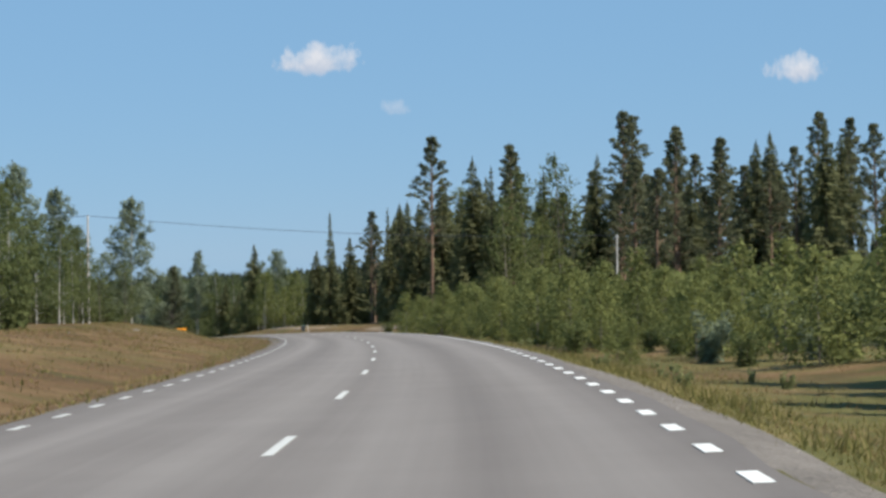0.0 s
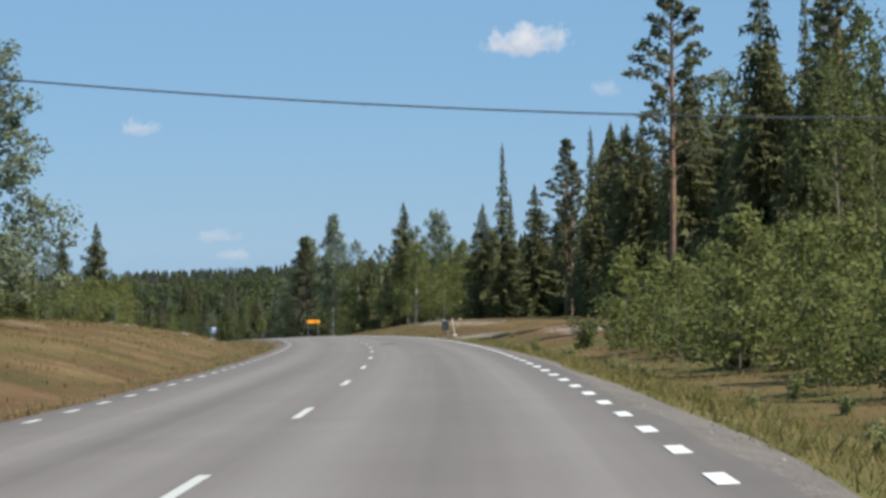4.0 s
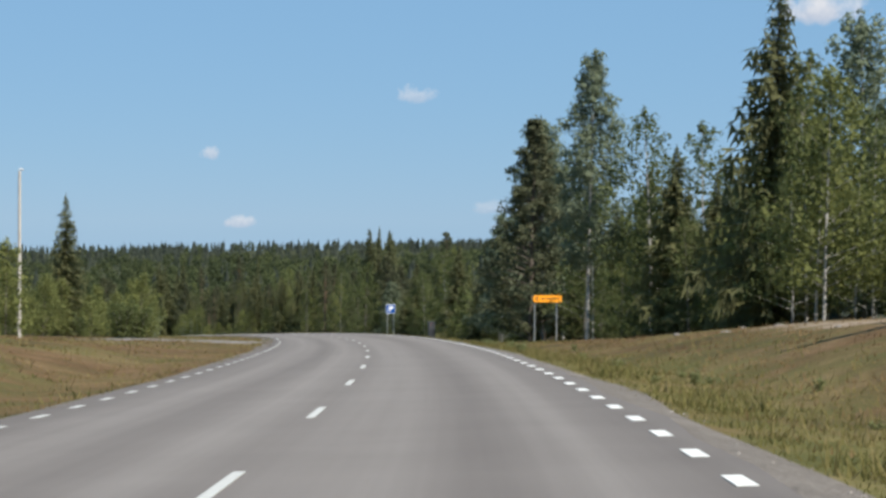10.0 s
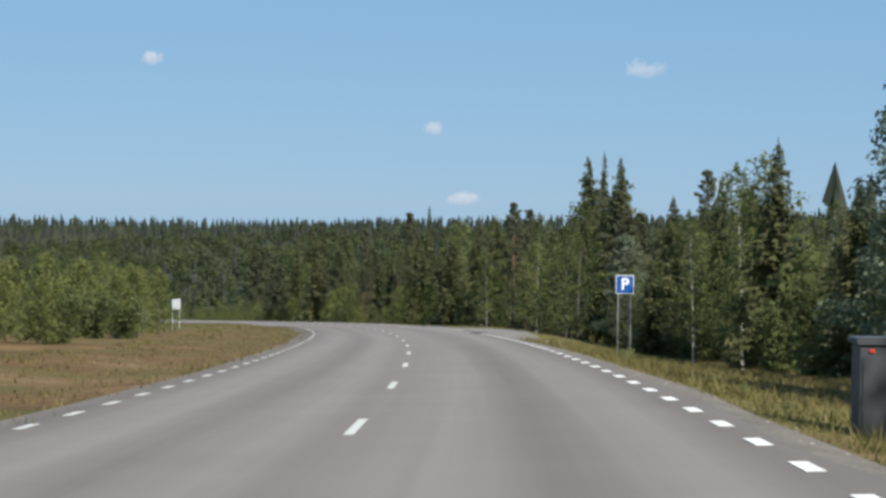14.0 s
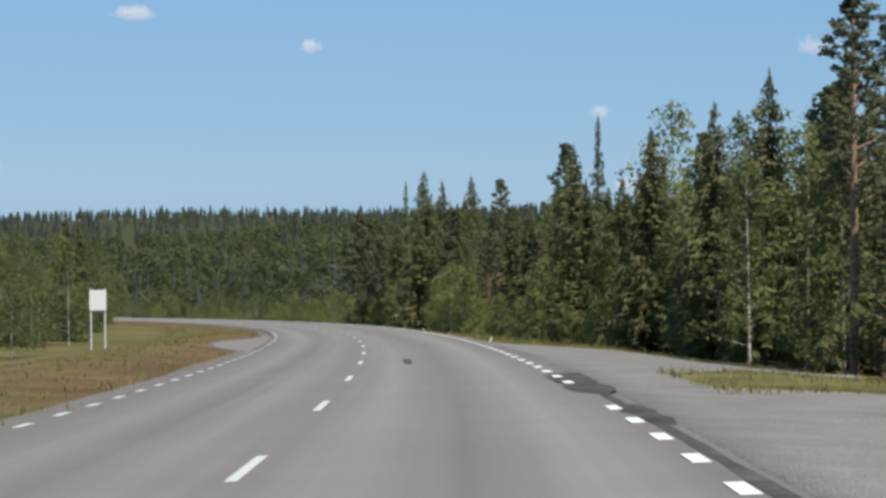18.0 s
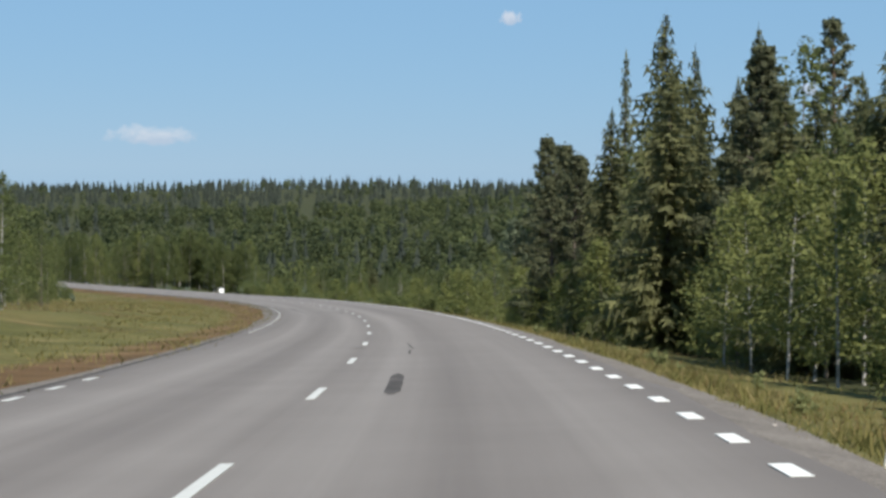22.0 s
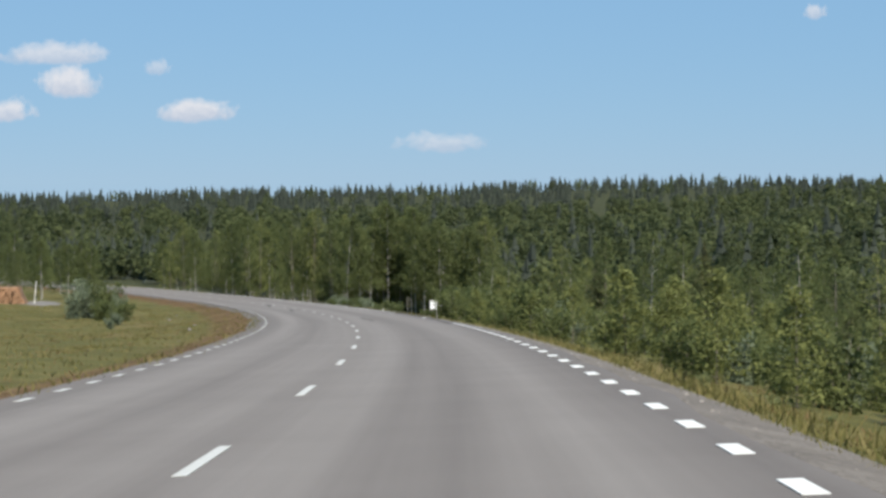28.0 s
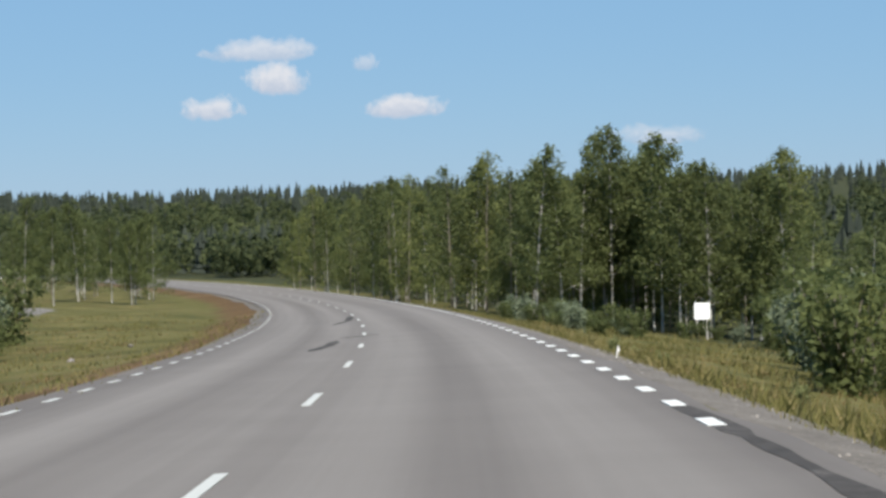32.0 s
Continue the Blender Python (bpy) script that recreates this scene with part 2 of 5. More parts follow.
CX, CY, CZ = _walkup(TX, -1.54), _walkup(TY, 0.07), _walkup(_g, -0.029)


def at(s, d=0.0, z=0.0):
    """World place of a point s metres along the road, d metres to the right of its centre line, z above it."""
    s = np.asarray(s, float)
    x, y, h = np.interp(s, SS, CX), np.interp(s, SS, CY), np.interp(s, SS, CZ)
    a, b = np.interp(s, SS, TX), np.interp(s, SS, TY)
    return np.stack(np.broadcast_arrays(x + d * b, y - d * a, h + z), -1)


def heading(s):
    return float(np.interp(s, SS, HD))


# ---- the lie of the land ----
LEFT_EDGE, RIGHT_EDGE = -4.2, 3.72       # edges of the asphalt
ROAD_MID, BANK, SINK = -.23, .031, -.15   # the asphalt leans into the bend
D_R = (3.72, 4.4, 7, 10.1, 14, 23.4, 46.8, 117)
RIGHT = [(-60, -0.04, -0.16, -0.78, -0.86, -0.62, -0.23, 0.39, 0.78), (150, -0.04, -0.16, -0.7, -0.7, -0.47, 0, 0.78, 1.56), (235, -0.04, -0.16, -0.55, 0, 0.55, 0.78, 0.94, 1.56),
         (256, -0.04, -0.16, -0.47, 0.23, 0.7, 0.86, 0.94, 1.56), (266, -0.04, -0.09, -0.23, -0.16, 0, 0.23, 0.78, 1.56), (285, -0.04, -0.16, -0.39, 0.39, 0.86, 1.09, 1.17, 1.56),
         (340, -0.04, -0.16, -0.31, 0.78, 1.33, 1.33, 1.17, 0.78), (425, -0.04, -0.16, -0.55, -0.55, -0.55, -0.23, 0, 0), (515, -0.04, -0.16, -0.62, -1.33, -1.72, -1.72, -1.56, -2.34),
         (545, -0.04, -0.06, -0.12, -0.31, -0.94, -1.4, -1.56, -3.12), (590, -0.04, -0.08, -0.16, -0.55, -0.94, -1.4, -1.56, -3.9), (650, -0.04, -0.16, -0.7, -0.94, -1.09, -1.56, -2.34, -6.24),
         (850, -0.04, -0.16, -0.94, -1.56, -2.34, -3.9, -6.24, -9.36), (1000, -0.04, -0.16, -0.78, -1.25, -1.79, -3.12, -5.46, -9.36), (1300, -0.04, -0.16, -0.62, -0.78, -0.78, -0.78, -0.78, -1.56)]
D_L = (4.2, 4.9, 7.4, 10.1, 15.6, 27.3, 46.8, 117)
LEFT = [(-60, -0.04, -0.16, -0.78, -0.31, 0.47, 0.7, 0.78, 0), (140, -0.04, -0.16, -0.78, -0.31, 0.55, 0.78, 0.78, 0), (215, -0.04, -0.16, -0.55, 0.39, 1.17, 1.25, 0.78, 0),
        (330, -0.04, -0.16, -0.55, 0.23, 1.17, 1.17, 0.78, 0), (400, -0.04, -0.09, -0.23, -0.23, -0.16, 0, 0, -0.78), (470, -0.04, -0.16, -0.62, -0.47, -0.31, 0, 0, -0.78),
        (600, -.04, -.06, -.08, -.5, -1.0, -.94, -.78, -1.56), (650, -.04, -.06, -.15, -.6, -.9, -.62, -.78, -1.56), (720, -0.04, -0.16, -0.62, -0.39, 0.08, 0.39, 0, -1.56),
        (880, -0.04, -0.16, -0.78, -0.78, -0.7, -0.47, -0.39, -1.56), (965, -0.04, -0.16, -0.86, -1.25, -1.56, -1.01, -0.62, -1.56), (1050, -0.04, -0.16, -0.7, -0.55, -0.47, -0.31, -0.39, -1.17),
        (1300, -0.04, -0.16, -0.62, -0.39, 0, 0, 0, 0)]


def _profile(s, d, table, ds):
    t = np.array(table)
    cols = np.stack([np.interp(s, t[:, 0], t[:, i + 1]) for i in range(len(ds))], -1)
    out = np.empty(len(s))
    for i in range(len(s)):
        out[i] = np.interp(d[i], ds, cols[i])
    return out


def smooth(x, a, b):
    k = np.clip((x - a) / (b - a), 0, 1)
    return k * k * (3 - 2 * k)


def wobble(x, y):
    return (0.5 * np.sin(x * .31 + 1.3 * np.sin(y * .17)) + .35 * np.sin(y * .43 + 2 * np.sin(x * .11)) + .3 * np.sin(x * .9 + y * .7) + .2 * np.sin(1.7 * x - 1.3 * y))


def deck(d):
    """Height of the leaning asphalt over the line, d metres to its right."""
    return SINK + BANK * (np.asarray(d, float) - ROAD_MID)


def land(s, d):
    """World places of the bare ground at s along and d beside the road (arrays)."""
    s, d = (np.atleast_1d(np.asarray(a, float)) for a in (s, d))
    s, d = (a.copy() for a in np.broadcast_arrays(s, d))
    p = at(s, d)
    r = np.where(d > 0, _profile(s, np.abs(d), RIGHT, D_R), _profile(s, np.abs(d), LEFT, D_L))
    r = np.where((d > LEFT_EDGE) & (d < RIGHT_EDGE), -0.06, r)
    out = np.maximum(d - RIGHT_EDGE, LEFT_EDGE - d)
    r = r + deck(np.clip(d, LEFT_EDGE, RIGHT_EDGE)) * (1 - smooth(out, .6, 4.5))
    r = r + 0.1 * wobble(p[..., 0] * 1.3, p[..., 1] * 1.3) * smooth(out, 1.6, 5.5) * (1 + smooth(out, 8, 47))
    x, y = p[..., 0], p[..., 1]
    far = np.clip(-19.5 + .04 * x, -51.5, -14)
    dist = np.hypot(x + 117, y - 500)
    vale = -11.7 * np.exp(-((dist - 800) / 420) ** 2) * smooth(-x, 117, 470)
    hill = 9.4 * np.exp(-((dist - 1950) / 420) ** 2) * (np.sin(x * .0041 + y * .0023) * .45 + .75) - 47 * smooth(dist, 2150, 3000)
    absz = far + vale + hill + 2 * np.sin(x * .014) * np.sin(y * .013 + 1)
    w = np.maximum.reduce([smooth(d, 70, 328), smooth(-d, 101, 351), smooth(s, 1350, 1800)])
    p[..., 2] = (p[..., 2] + r) * (1 - w) + absz * w
    return p


def build_ground():
    s = np.concatenate([np.arange(-60, 1100, 5), np.arange(1100, 1500, 12), np.arange(1500, 4601, 60)])
    d = np.concatenate([[-900, -650, -450, -300, -200, -140, -100, -75, -58, -46, -36], np.arange(-29.6, -5, 1.6), [-4.9, LEFT_EDGE, -2, 0, 2, RIGHT_EDGE, 4.4, 5.6], np.arange(7, 31, 1.7), [36, 46, 58, 75, 100, 140, 200, 300, 400, 520, 650, 800, 950, 1100, 1300, 1500, 1750, 2000, 2400, 3200]])
    g = np.array([(a, b) for a in s for b in d])
    p = land(g[:, 0], g[:, 1])
    n = len(d)
    faces = [(i * n + j, (i + 1) * n + j, (i + 1) * n + j + 1, i * n + j + 1) for i in range(len(s) - 1) for j in range(n - 1)]
    faces = [tuple(reversed(f)) for f in faces]
    ob = mesh_ob("ground", p, faces, M_GROUND, smooth=True)
    a, b = g[:, 0], g[:, 1]
    # heather and dry soil beside the upper stretch, grass on the lower one
    h = np.where(b < 0, .6 - .03 * smooth(a, 150, 220) - .15 * smooth(a, 560, 700), .5 - .1 * smooth(a, 400, 520))
    h = np.where((b < 0) & (b > -5.7) & (a > 560), .7, h)
    h = np.where((b > 7) & (b < 31) & (a > 225) & (a < 420), .56, h)
    h = np.where((b > 0) & (b < 6.6), .46, h)
    wood_floor = np.maximum.reduce([smooth(b, 13, 23) * 1.4, smooth(-b, 25, 37) * 1.4, smooth(a, 1300, 1500) * 1.4, smooth(b, 8, 12.5) * (a > 600) * (a < 850) * 1.3])
    wood_floor = np.where((a > 215) & (a < 400) & (b > 0) & (b < 21), 0, wood_floor)
    wood_floor = np.where((a > 740) & (a < 1010) & (b < 0) & (b > -47), 0, wood_floor)
    bank = np.exp(-((b - 12.1) / 2.4) ** 2) * ((a > 230) & (a < 262) | (a > 285) & (a < 365)) * .68
    bank = np.maximum(bank, np.exp(-((b + 14.4) / 1.8) ** 2) * ((a > 205) & (a < 345)) * .52)
    for name, val in (("heath", h), ("sand", bank), ("wood", wood_floor)):
        att = ob.data.attributes.new(name, "FLOAT", "POINT")
        att.data.foreach_set("value", val.astype(np.float32))
    tagged(ob, "heather, dry grass and forest floor beside the road", "ground", kind="structure")
    return ob


ground = build_ground()


def ribbon(name, s, lo, hi, lift, mat, cols=2, parent=None, crown=0.0):
    """A strip along the road between the offsets lo and hi (numbers or arrays)."""
    s = np.asarray(s, float)
    lo, hi = np.broadcast_to(lo, s.shape), np.broadcast_to(hi, s.shape)
    k = np.linspace(0, 1, cols)
    d = lo[:, None] + (hi - lo)[:, None] * k
    p = at(np.repeat(s, cols), d.ravel(), lift + deck(d.ravel())).reshape(-1, 3)
    f = [(i * cols + j, i * cols + j + 1, (i + 1) * cols + j + 1, (i + 1) * cols + j) for i in range(len(s) - 1) for j in range(cols - 1)]
    ob = mesh_ob(name, p, f, mat, parent)
    uv = ob.data.uv_layers.new(name="UVMap")
    co = np.stack([d.ravel(), np.repeat(s, cols)], -1)
    idx = np.empty(len(ob.data.loops), np.int32)
    ob.data.loops.foreach_get("vertex_index", idx)
    uv.data.foreach_set("uv", co[idx].astype(np.float32).ravel())
    return ob


def land_strip(name, s, lo, hi, lift, mat, cols=4):
    """A strip that follows the bare ground, a little above it."""
    s = np.asarray(s, float)
    lo, hi = np.broadcast_to(lo, s.shape), np.broadcast_to(hi, s.shape)
    k = np.linspace(0, 1, cols)
    d = lo[:, None] + (hi - lo)[:, None] * k
    p = land(np.repeat(s, cols), d.ravel())
    p[:, 2] += lift
    f = [(i * cols + j, i * cols + j + 1, (i + 1) * cols + j + 1, (i + 1) * cols + j) for i in range(len(s) - 1) for j in range(cols - 1)]
    return mesh_ob(name, p, f, mat, smooth=True)


rs = np.concatenate([np.arange(-60, 1100, 4), np.arange(1100, 1700, 8)]).astype(float)
rag = 0.07 * np.sin(rs * .9) + .06 * np.sin(rs * .37 + 1)
road = tagged(ribbon("road", rs, LEFT_EDGE + rag, RIGHT_EDGE + rag[::-1], 0.0, M_ROAD, 12), "worn grey two-lane asphalt road with dashed lines", "road", kind="structure")
rag2 = .16 * np.sin(rs * .33) + .22 * np.sin(rs * .17 + 2) + .1 * np.sin(rs * .071)
tagged(land_strip("road_shoulder", rs, RIGHT_EDGE - .3, 4.45 + .7 * rag2 + .45 * smooth(rs, 780, 900), .02, M_GRAVEL), "grey gravel shoulder along the asphalt", "shoulder", kind="structure")
tagged(land_strip("road_shoulder", rs, -4.65 + rag2[::-1] * .45, LEFT_EDGE + .3, .02, M_GRAVEL), "narrow grey gravel shoulder along the asphalt", "shoulder", kind="structure")

# dashes: 3 m in 12 m on the centre line, 1 m in 3 m on both edge lines
def dash_mesh(name, length, width, mat):
    v = [(-width / 2, -length / 2, 0), (width / 2, -length / 2, 0), (width / 2, length / 2, 0), (-width / 2, length / 2, 0)]
    v += [(x, y, .006) for x, y, z in v]
    me = bpy.data.meshes.new(name)
    me.from_pydata(v, [], [(4, 5, 6, 7), (0, 1, 5, 4), (1, 2, 6, 5), (2, 3, 7, 6), (3, 0, 4, 7)])
    me.materials.append(mat)
    return me


def lay_dashes(name, me, s_values, d, parent):
    rest = Soup()
    for i, s in enumerate(s_values):
        p = at(s, d, .003 + deck(d))
        slope = math.atan(float(np.interp(s, SS, _g)))
        m = Matrix.Translation(p) @ Matrix.Rotation(radians(heading(s)), 4, "Z") @ Matrix.Rotation(slope, 4, "X") @ Matrix.Rotation(-math.atan(BANK), 4, "Y")
        if i < 300:
            ob = new(name, me)
            ob.parent, ob.matrix_basis = parent, m
        else:
            rest.add([m @ v.co for v in me.vertices], [tuple(q.vertices) for q in me.polygons])
    if rest.v:
        tagged(rest.done(name + "_row", me.materials[0], parent), kind="stuff")


# where the painters' metres (left) fall along the line (right)
MARKS = ([-84, 0, 60, 168, 228, 276, 360, 480, 564, 612, 696, 780, 864, 1320],
         [-64.6, 21.5, 83.2, 195.8, 256.8, 307.3, 392.1, 512.7, 596, 644.8, 731.3, 816.5, 901.3, 1364.9])


SLIP_R = [0, .7, -.9, 0, .9, -.1, .15, -.6, .55, .5, -.15, -.4, -1.1, -1.1]      # how far the edge lines run out of step
SLIP_L = [0, -.8, -.1, 1.1, 1.0, .2, .7, -.1, -.1, -.3, -.3, 0, 0, 0]


def paint_at(first, step, end, slip=None):
    m = np.arange(first, end, step)
    return np.interp(m, *MARKS) + (np.interp(m, MARKS[0], slip) if slip else 0)


RIGHT_LINE, LEFT_LINE = ROAD_MID + 3.66, ROAD_MID - 3.6
right_s = paint_at(-24.55, 3.0, 1270, SLIP_R)
left_s = paint_at(-23.35, 3.0, 1270, SLIP_L)
right_s = [s for s in right_s if s > 8 and not (504.5 < s < 510 or 547 < s < 553 or 887 < s < 904 or 908 < s < 928)]
left_s = [s for s in left_s if s > 12 and not (664 < s < 700 or 413 < s < 424)]
lay_dashes("centre_dash", dash_mesh("centre_dash", 3.0, .1, M_PAINT_OLD), paint_at(-12, 12.0, 1270), ROAD_MID, road)
lay_dashes("edge_dash", dash_mesh("edge_dash", 1.0, .15, M_PAINT), right_s, RIGHT_LINE, road)
lay_dashes("left_edge_dash", dash_mesh("left_edge_dash", 1.0, .11, M_PAINT_OLD), left_s, LEFT_LINE, road)


# ---- trees ----
def quads(soup, c, u, v):
    """Adds leaf quads with centres c and half-axes u, v (n x 3 arrays)."""
    n = len(c)
    p = np.stack([c - 1.35 * u, c - 1.35 * v, c + 1.35 * u, c + 1.35 * v], 1).reshape(-1, 3)
    b = len(soup.v)
    soup.v += [tuple(x) for x in p.tolist()]
    soup.f += [(b + 4 * i, b + 4 * i + 1, b + 4 * i + 2, b + 4 * i + 3) for i in range(n)]


def wedges(soup, c, u, v, tip=.25):
    """Adds forked needle twigs that point along u and part along v."""
    n = len(c)
    v = v * (1.1 + tip)
    p = np.stack([c - u, c + u + .95 * v, c + .15 * u - .12 * v, c - .9 * u, c + .15 * u + .12 * v, c + .9 * u - .95 * v], 1).reshape(-1, 3)
    b = len(soup.v)
    soup.v += [tuple(x) for x in p.tolist()]
    soup.f += [(b + 3 * i, b + 3 * i + 1, b + 3 * i + 2) for i in range(2 * n)]


def unit(a):
    return a / np.maximum(np.linalg.norm(a, axis=-1, keepdims=True), 1e-9)


def sprays(soup, rng, c, way, size, spread=.6):
    """Adds one pointed leaf spray at each of the places c, facing roughly along way."""
    n = len(c)
    f = unit(way + rng.normal(0, spread, (n, 3)))
    u = unit(np.cross(f, rng.normal(size=(n, 3))))
    v = np.cross(f, u)
    k = size * (.55 + .9 * rng.random((n, 1)))
    p = np.stack([c + 1.45 * k * u, c - .6 * k * u + .72 * k * v, c - .6 * k * u - .72 * k * v], 1).reshape(-1, 3)
    b = len(soup.v)
    soup.v += [tuple(x) for x in p.tolist()]
    soup.f += [(b + 3 * i, b + 3 * i + 1, b + 3 * i + 2) for i in range(n)]


def puff(soup, rng, centre, radii, n, size, flat=0.5):
    """A loose clump of n leaf quads round centre."""
    n = int(n * 2.7)
    way = unit(rng.normal(size=(n, 3)))
    c = np.asarray(centre) + way * (rng.random((n, 1)) ** .45) * np.asarray(radii)
    sprays(soup, rng, c, way + (0, 0, .25), size, .5)


def spruce(seed, h=20.0, width=2.3, bare=0.06, sparse=1.0, thin_top=0.0):
    """trunk and crown soups of a spruce: whorls of drooping boughs, each a row of needle fans."""
    rng = np.random.default_rng(seed)
    tr, cr = Soup(), Soup()
    lean = rng.normal(0, .12, 2)
    tr.tube([(lean[0] * k, lean[1] * k, h * k) for k in (0, .05, .35, .7, .97)], [h * .0125, h * .0095, h * .007, h * .004, .02], 7)
    z = h * bare
    while z < h * .992:
        k = 1 - z / h
        reach = width * (k ** .82) * (1 - thin_top * (k < .45)) * (0.78 + .44 * rng.random())
        if k > .85:
            reach *= .75
        boughs = max(4, int((5.4 + 3.2 * k) * sparse))
        a0 = rng.random() * 6.28
        for b in range(boughs):
            if rng.random() < .1:
                continue
            a = a0 + b * 6.283 / boughs + rng.normal(0, .22)
            r = max(.18, reach * (.62 + .5 * rng.random()))
            n = max(2, int(2 + r * 1.9))
            t = (np.arange(n) + .75) / n
            droop = (.30 * k + .1) * r
            ca, sa = math.cos(a), math.sin(a)
            zz = z + .06 * r - droop * t ** 1.3 + .14 * r * t ** 3
            c = np.stack([ca * r * t + lean[0] * z / h, sa * r * t + lean[1] * z / h, zz], -1) + rng.normal(0, .05, (n, 3))
            along = np.tile([ca, sa, -.35], (n, 1)) + rng.normal(0, .18, (n, 3))
            side = np.tile([-sa, ca, 0], (n, 1)) + rng.normal(0, .28, (n, 3))
            w = (.13 + .17 * r * (1 - .6 * t))[:, None]
            wedges(cr, c, unit(along) * (r / n * 1.3), unit(side) * w * .8)
            hang = np.stack([rng.normal(0, .25, n), rng.normal(0, .25, n), -np.ones(n)], -1)
            wedges(cr, c - np.array([0, 0, .13]) * (1 + r), unit(hang) * (.2 + .1 * r), unit(along) * (r / n * .8), .2)
        z += (.30 + .40 * k) * (h / 20) * (.8 + .4 * rng.random())
    quads(cr, np.array([[lean[0], lean[1], h - .15]]), np.array([[.07, 0, 0]]), np.array([[0, 0, .4]]))
    return tr, cr


def pine(seed, h=22.0, base=.5, width=2.6):
    """A pine: bare trunk and a loose crown of needle clumps on rising limbs."""
    rng = np.random.default_rng(seed)
    tr, cr = Soup(), Soup()
    bend = rng.normal(0, .35, 2)
    axis = lambda k: np.array([bend[0] * k * k, bend[1] * k * k, h * k])
    tr.tube([axis(k) for k in (0, .04, .3, .6, .85, .98)], [h * .0135, h * .011, h * .009, h * .0065, h * .0035, .03], 7)
    for i in range(5):
        k, a = rng.uniform(.03, max(base, .12)), rng.random() * 6.28
        p = axis(k)
        tr.tube([p, p + np.array([math.cos(a) * .7, math.sin(a) * .7, .05])], [.03, .012], 4)
    n = int(54 * width / 2.6 * (1.0 if base > .1 else 1.8))
    for i in range(n):
        k = base + (1 - base) * ((i + .5) / n) ** .9
        a = i * 2.4 + rng.normal(0, .4)
        u = (k - base) / (1 - base)
        prof = (.6 + .4 * min(1, u / .2)) * (1.02 - u) ** .95
        r = width * prof * rng.uniform(.35, 1.3) + .15
        p, q = axis(k), axis(min(1, k + .035)) + np.array([math.cos(a) * r, math.sin(a) * r, .12 * r])
        tr.tube([p, q], [.05, .015], 3)
        puff(cr, rng, q, (.22 + .23 * r, .22 + .23 * r, .2 + .07 * r), int(9 + 3.6 * r), .155, .6)
        puff(cr, rng, (p + 2 * q) / 3, (.4 + .1 * r, .4 + .1 * r, .28), 5, .155, .6)
    puff(cr, rng, axis(1.0), (.13, .13, .6), 7, .14, .8)
    return tr, cr


def birch(seed, h=14.0, width=2.4, base=.22, leaf=.16, dens=1.0, sway=.4, full=0.0):
    """A birch: slim trunk, rising limbs and a loose crown of small leaf quads."""
    rng = np.random.default_rng(seed)
    tr, cr = Soup(), Soup()
    bend = rng.normal(0, sway, 2)
    axis = lambda k: np.array([bend[0] * k ** 1.6, bend[1] * k ** 1.6, h * k])
    tr.tube([axis(k) for k in (0, .05, .3, .55, .8, .98)], [h * .0078, h * .0066, h * .0054, h * .004, h * .002, .012], 7)
    n = int(34 * dens)
    for i in range(n):
        k = base + (.98 - base) * ((i + rng.random()) / n)
        a = i * 2.4 + rng.normal(0, .5)
        u = (k - base) / (1 - base)
        prof = (min(1, (u + full) / .22) ** .7) * (max(.05, 1 - u)) ** .62
        r = width * prof * rng.uniform(.5, 1.15) + .12
        p, q = axis(k * .94), axis(k) + np.array([math.cos(a) * r, math.sin(a) * r, .35 * r])
        tr.tube([p, q], [.006 + .004 * r, .003], 3)
        puff(cr, rng, q, (.42 + .22 * r, .42 + .22 * r, .5 + .12 * r), int((9 + 5 * r) * dens), leaf)
        puff(cr, rng, (p + q) / 2, (.35 + .2 * r, .35 + .2 * r, .45), int((4 + 2.5 * r) * dens), leaf)
    puff(cr, rng, axis(1.0) - (0, 0, .2), (.28, .28, .65), 22, leaf * .9)
    return tr, cr


def shrub(seed, h=2.6, width=1.5, leaf=.12, stems=6, n=330):
    """A many-stemmed bush, leafy almost to the ground."""
    rng = np.random.default_rng(seed)
    tr, cr = Soup(), Soup()
    for i in range(stems):
        a, r = rng.random() * 6.28, width * rng.uniform(.25, .8)
        top = h * rng.uniform(.6, 1.0)
        q = np.array([math.cos(a) * r, math.sin(a) * r, top])
        tr.tube([(math.cos(a) * .12, math.sin(a) * .12, 0), q * (.45, .45, .55), q], [.03, .02, .008], 4)
        for k in (.12, .35, .6, .82, 1.0):
            puff(cr, rng, q * (k, k, k), (width * .38 * (1.2 - .5 * k), width * .38 * (1.2 - .5 * k), h * .16), n // stems // 5, leaf)
    return tr, cr


LIB = {}


def prototype(kind, name, soups, mats, label, category):
    LIB.setdefault(kind, []).append((name, [(s.v, s.f) for s in soups], mats, label, category))


MESHES = {}


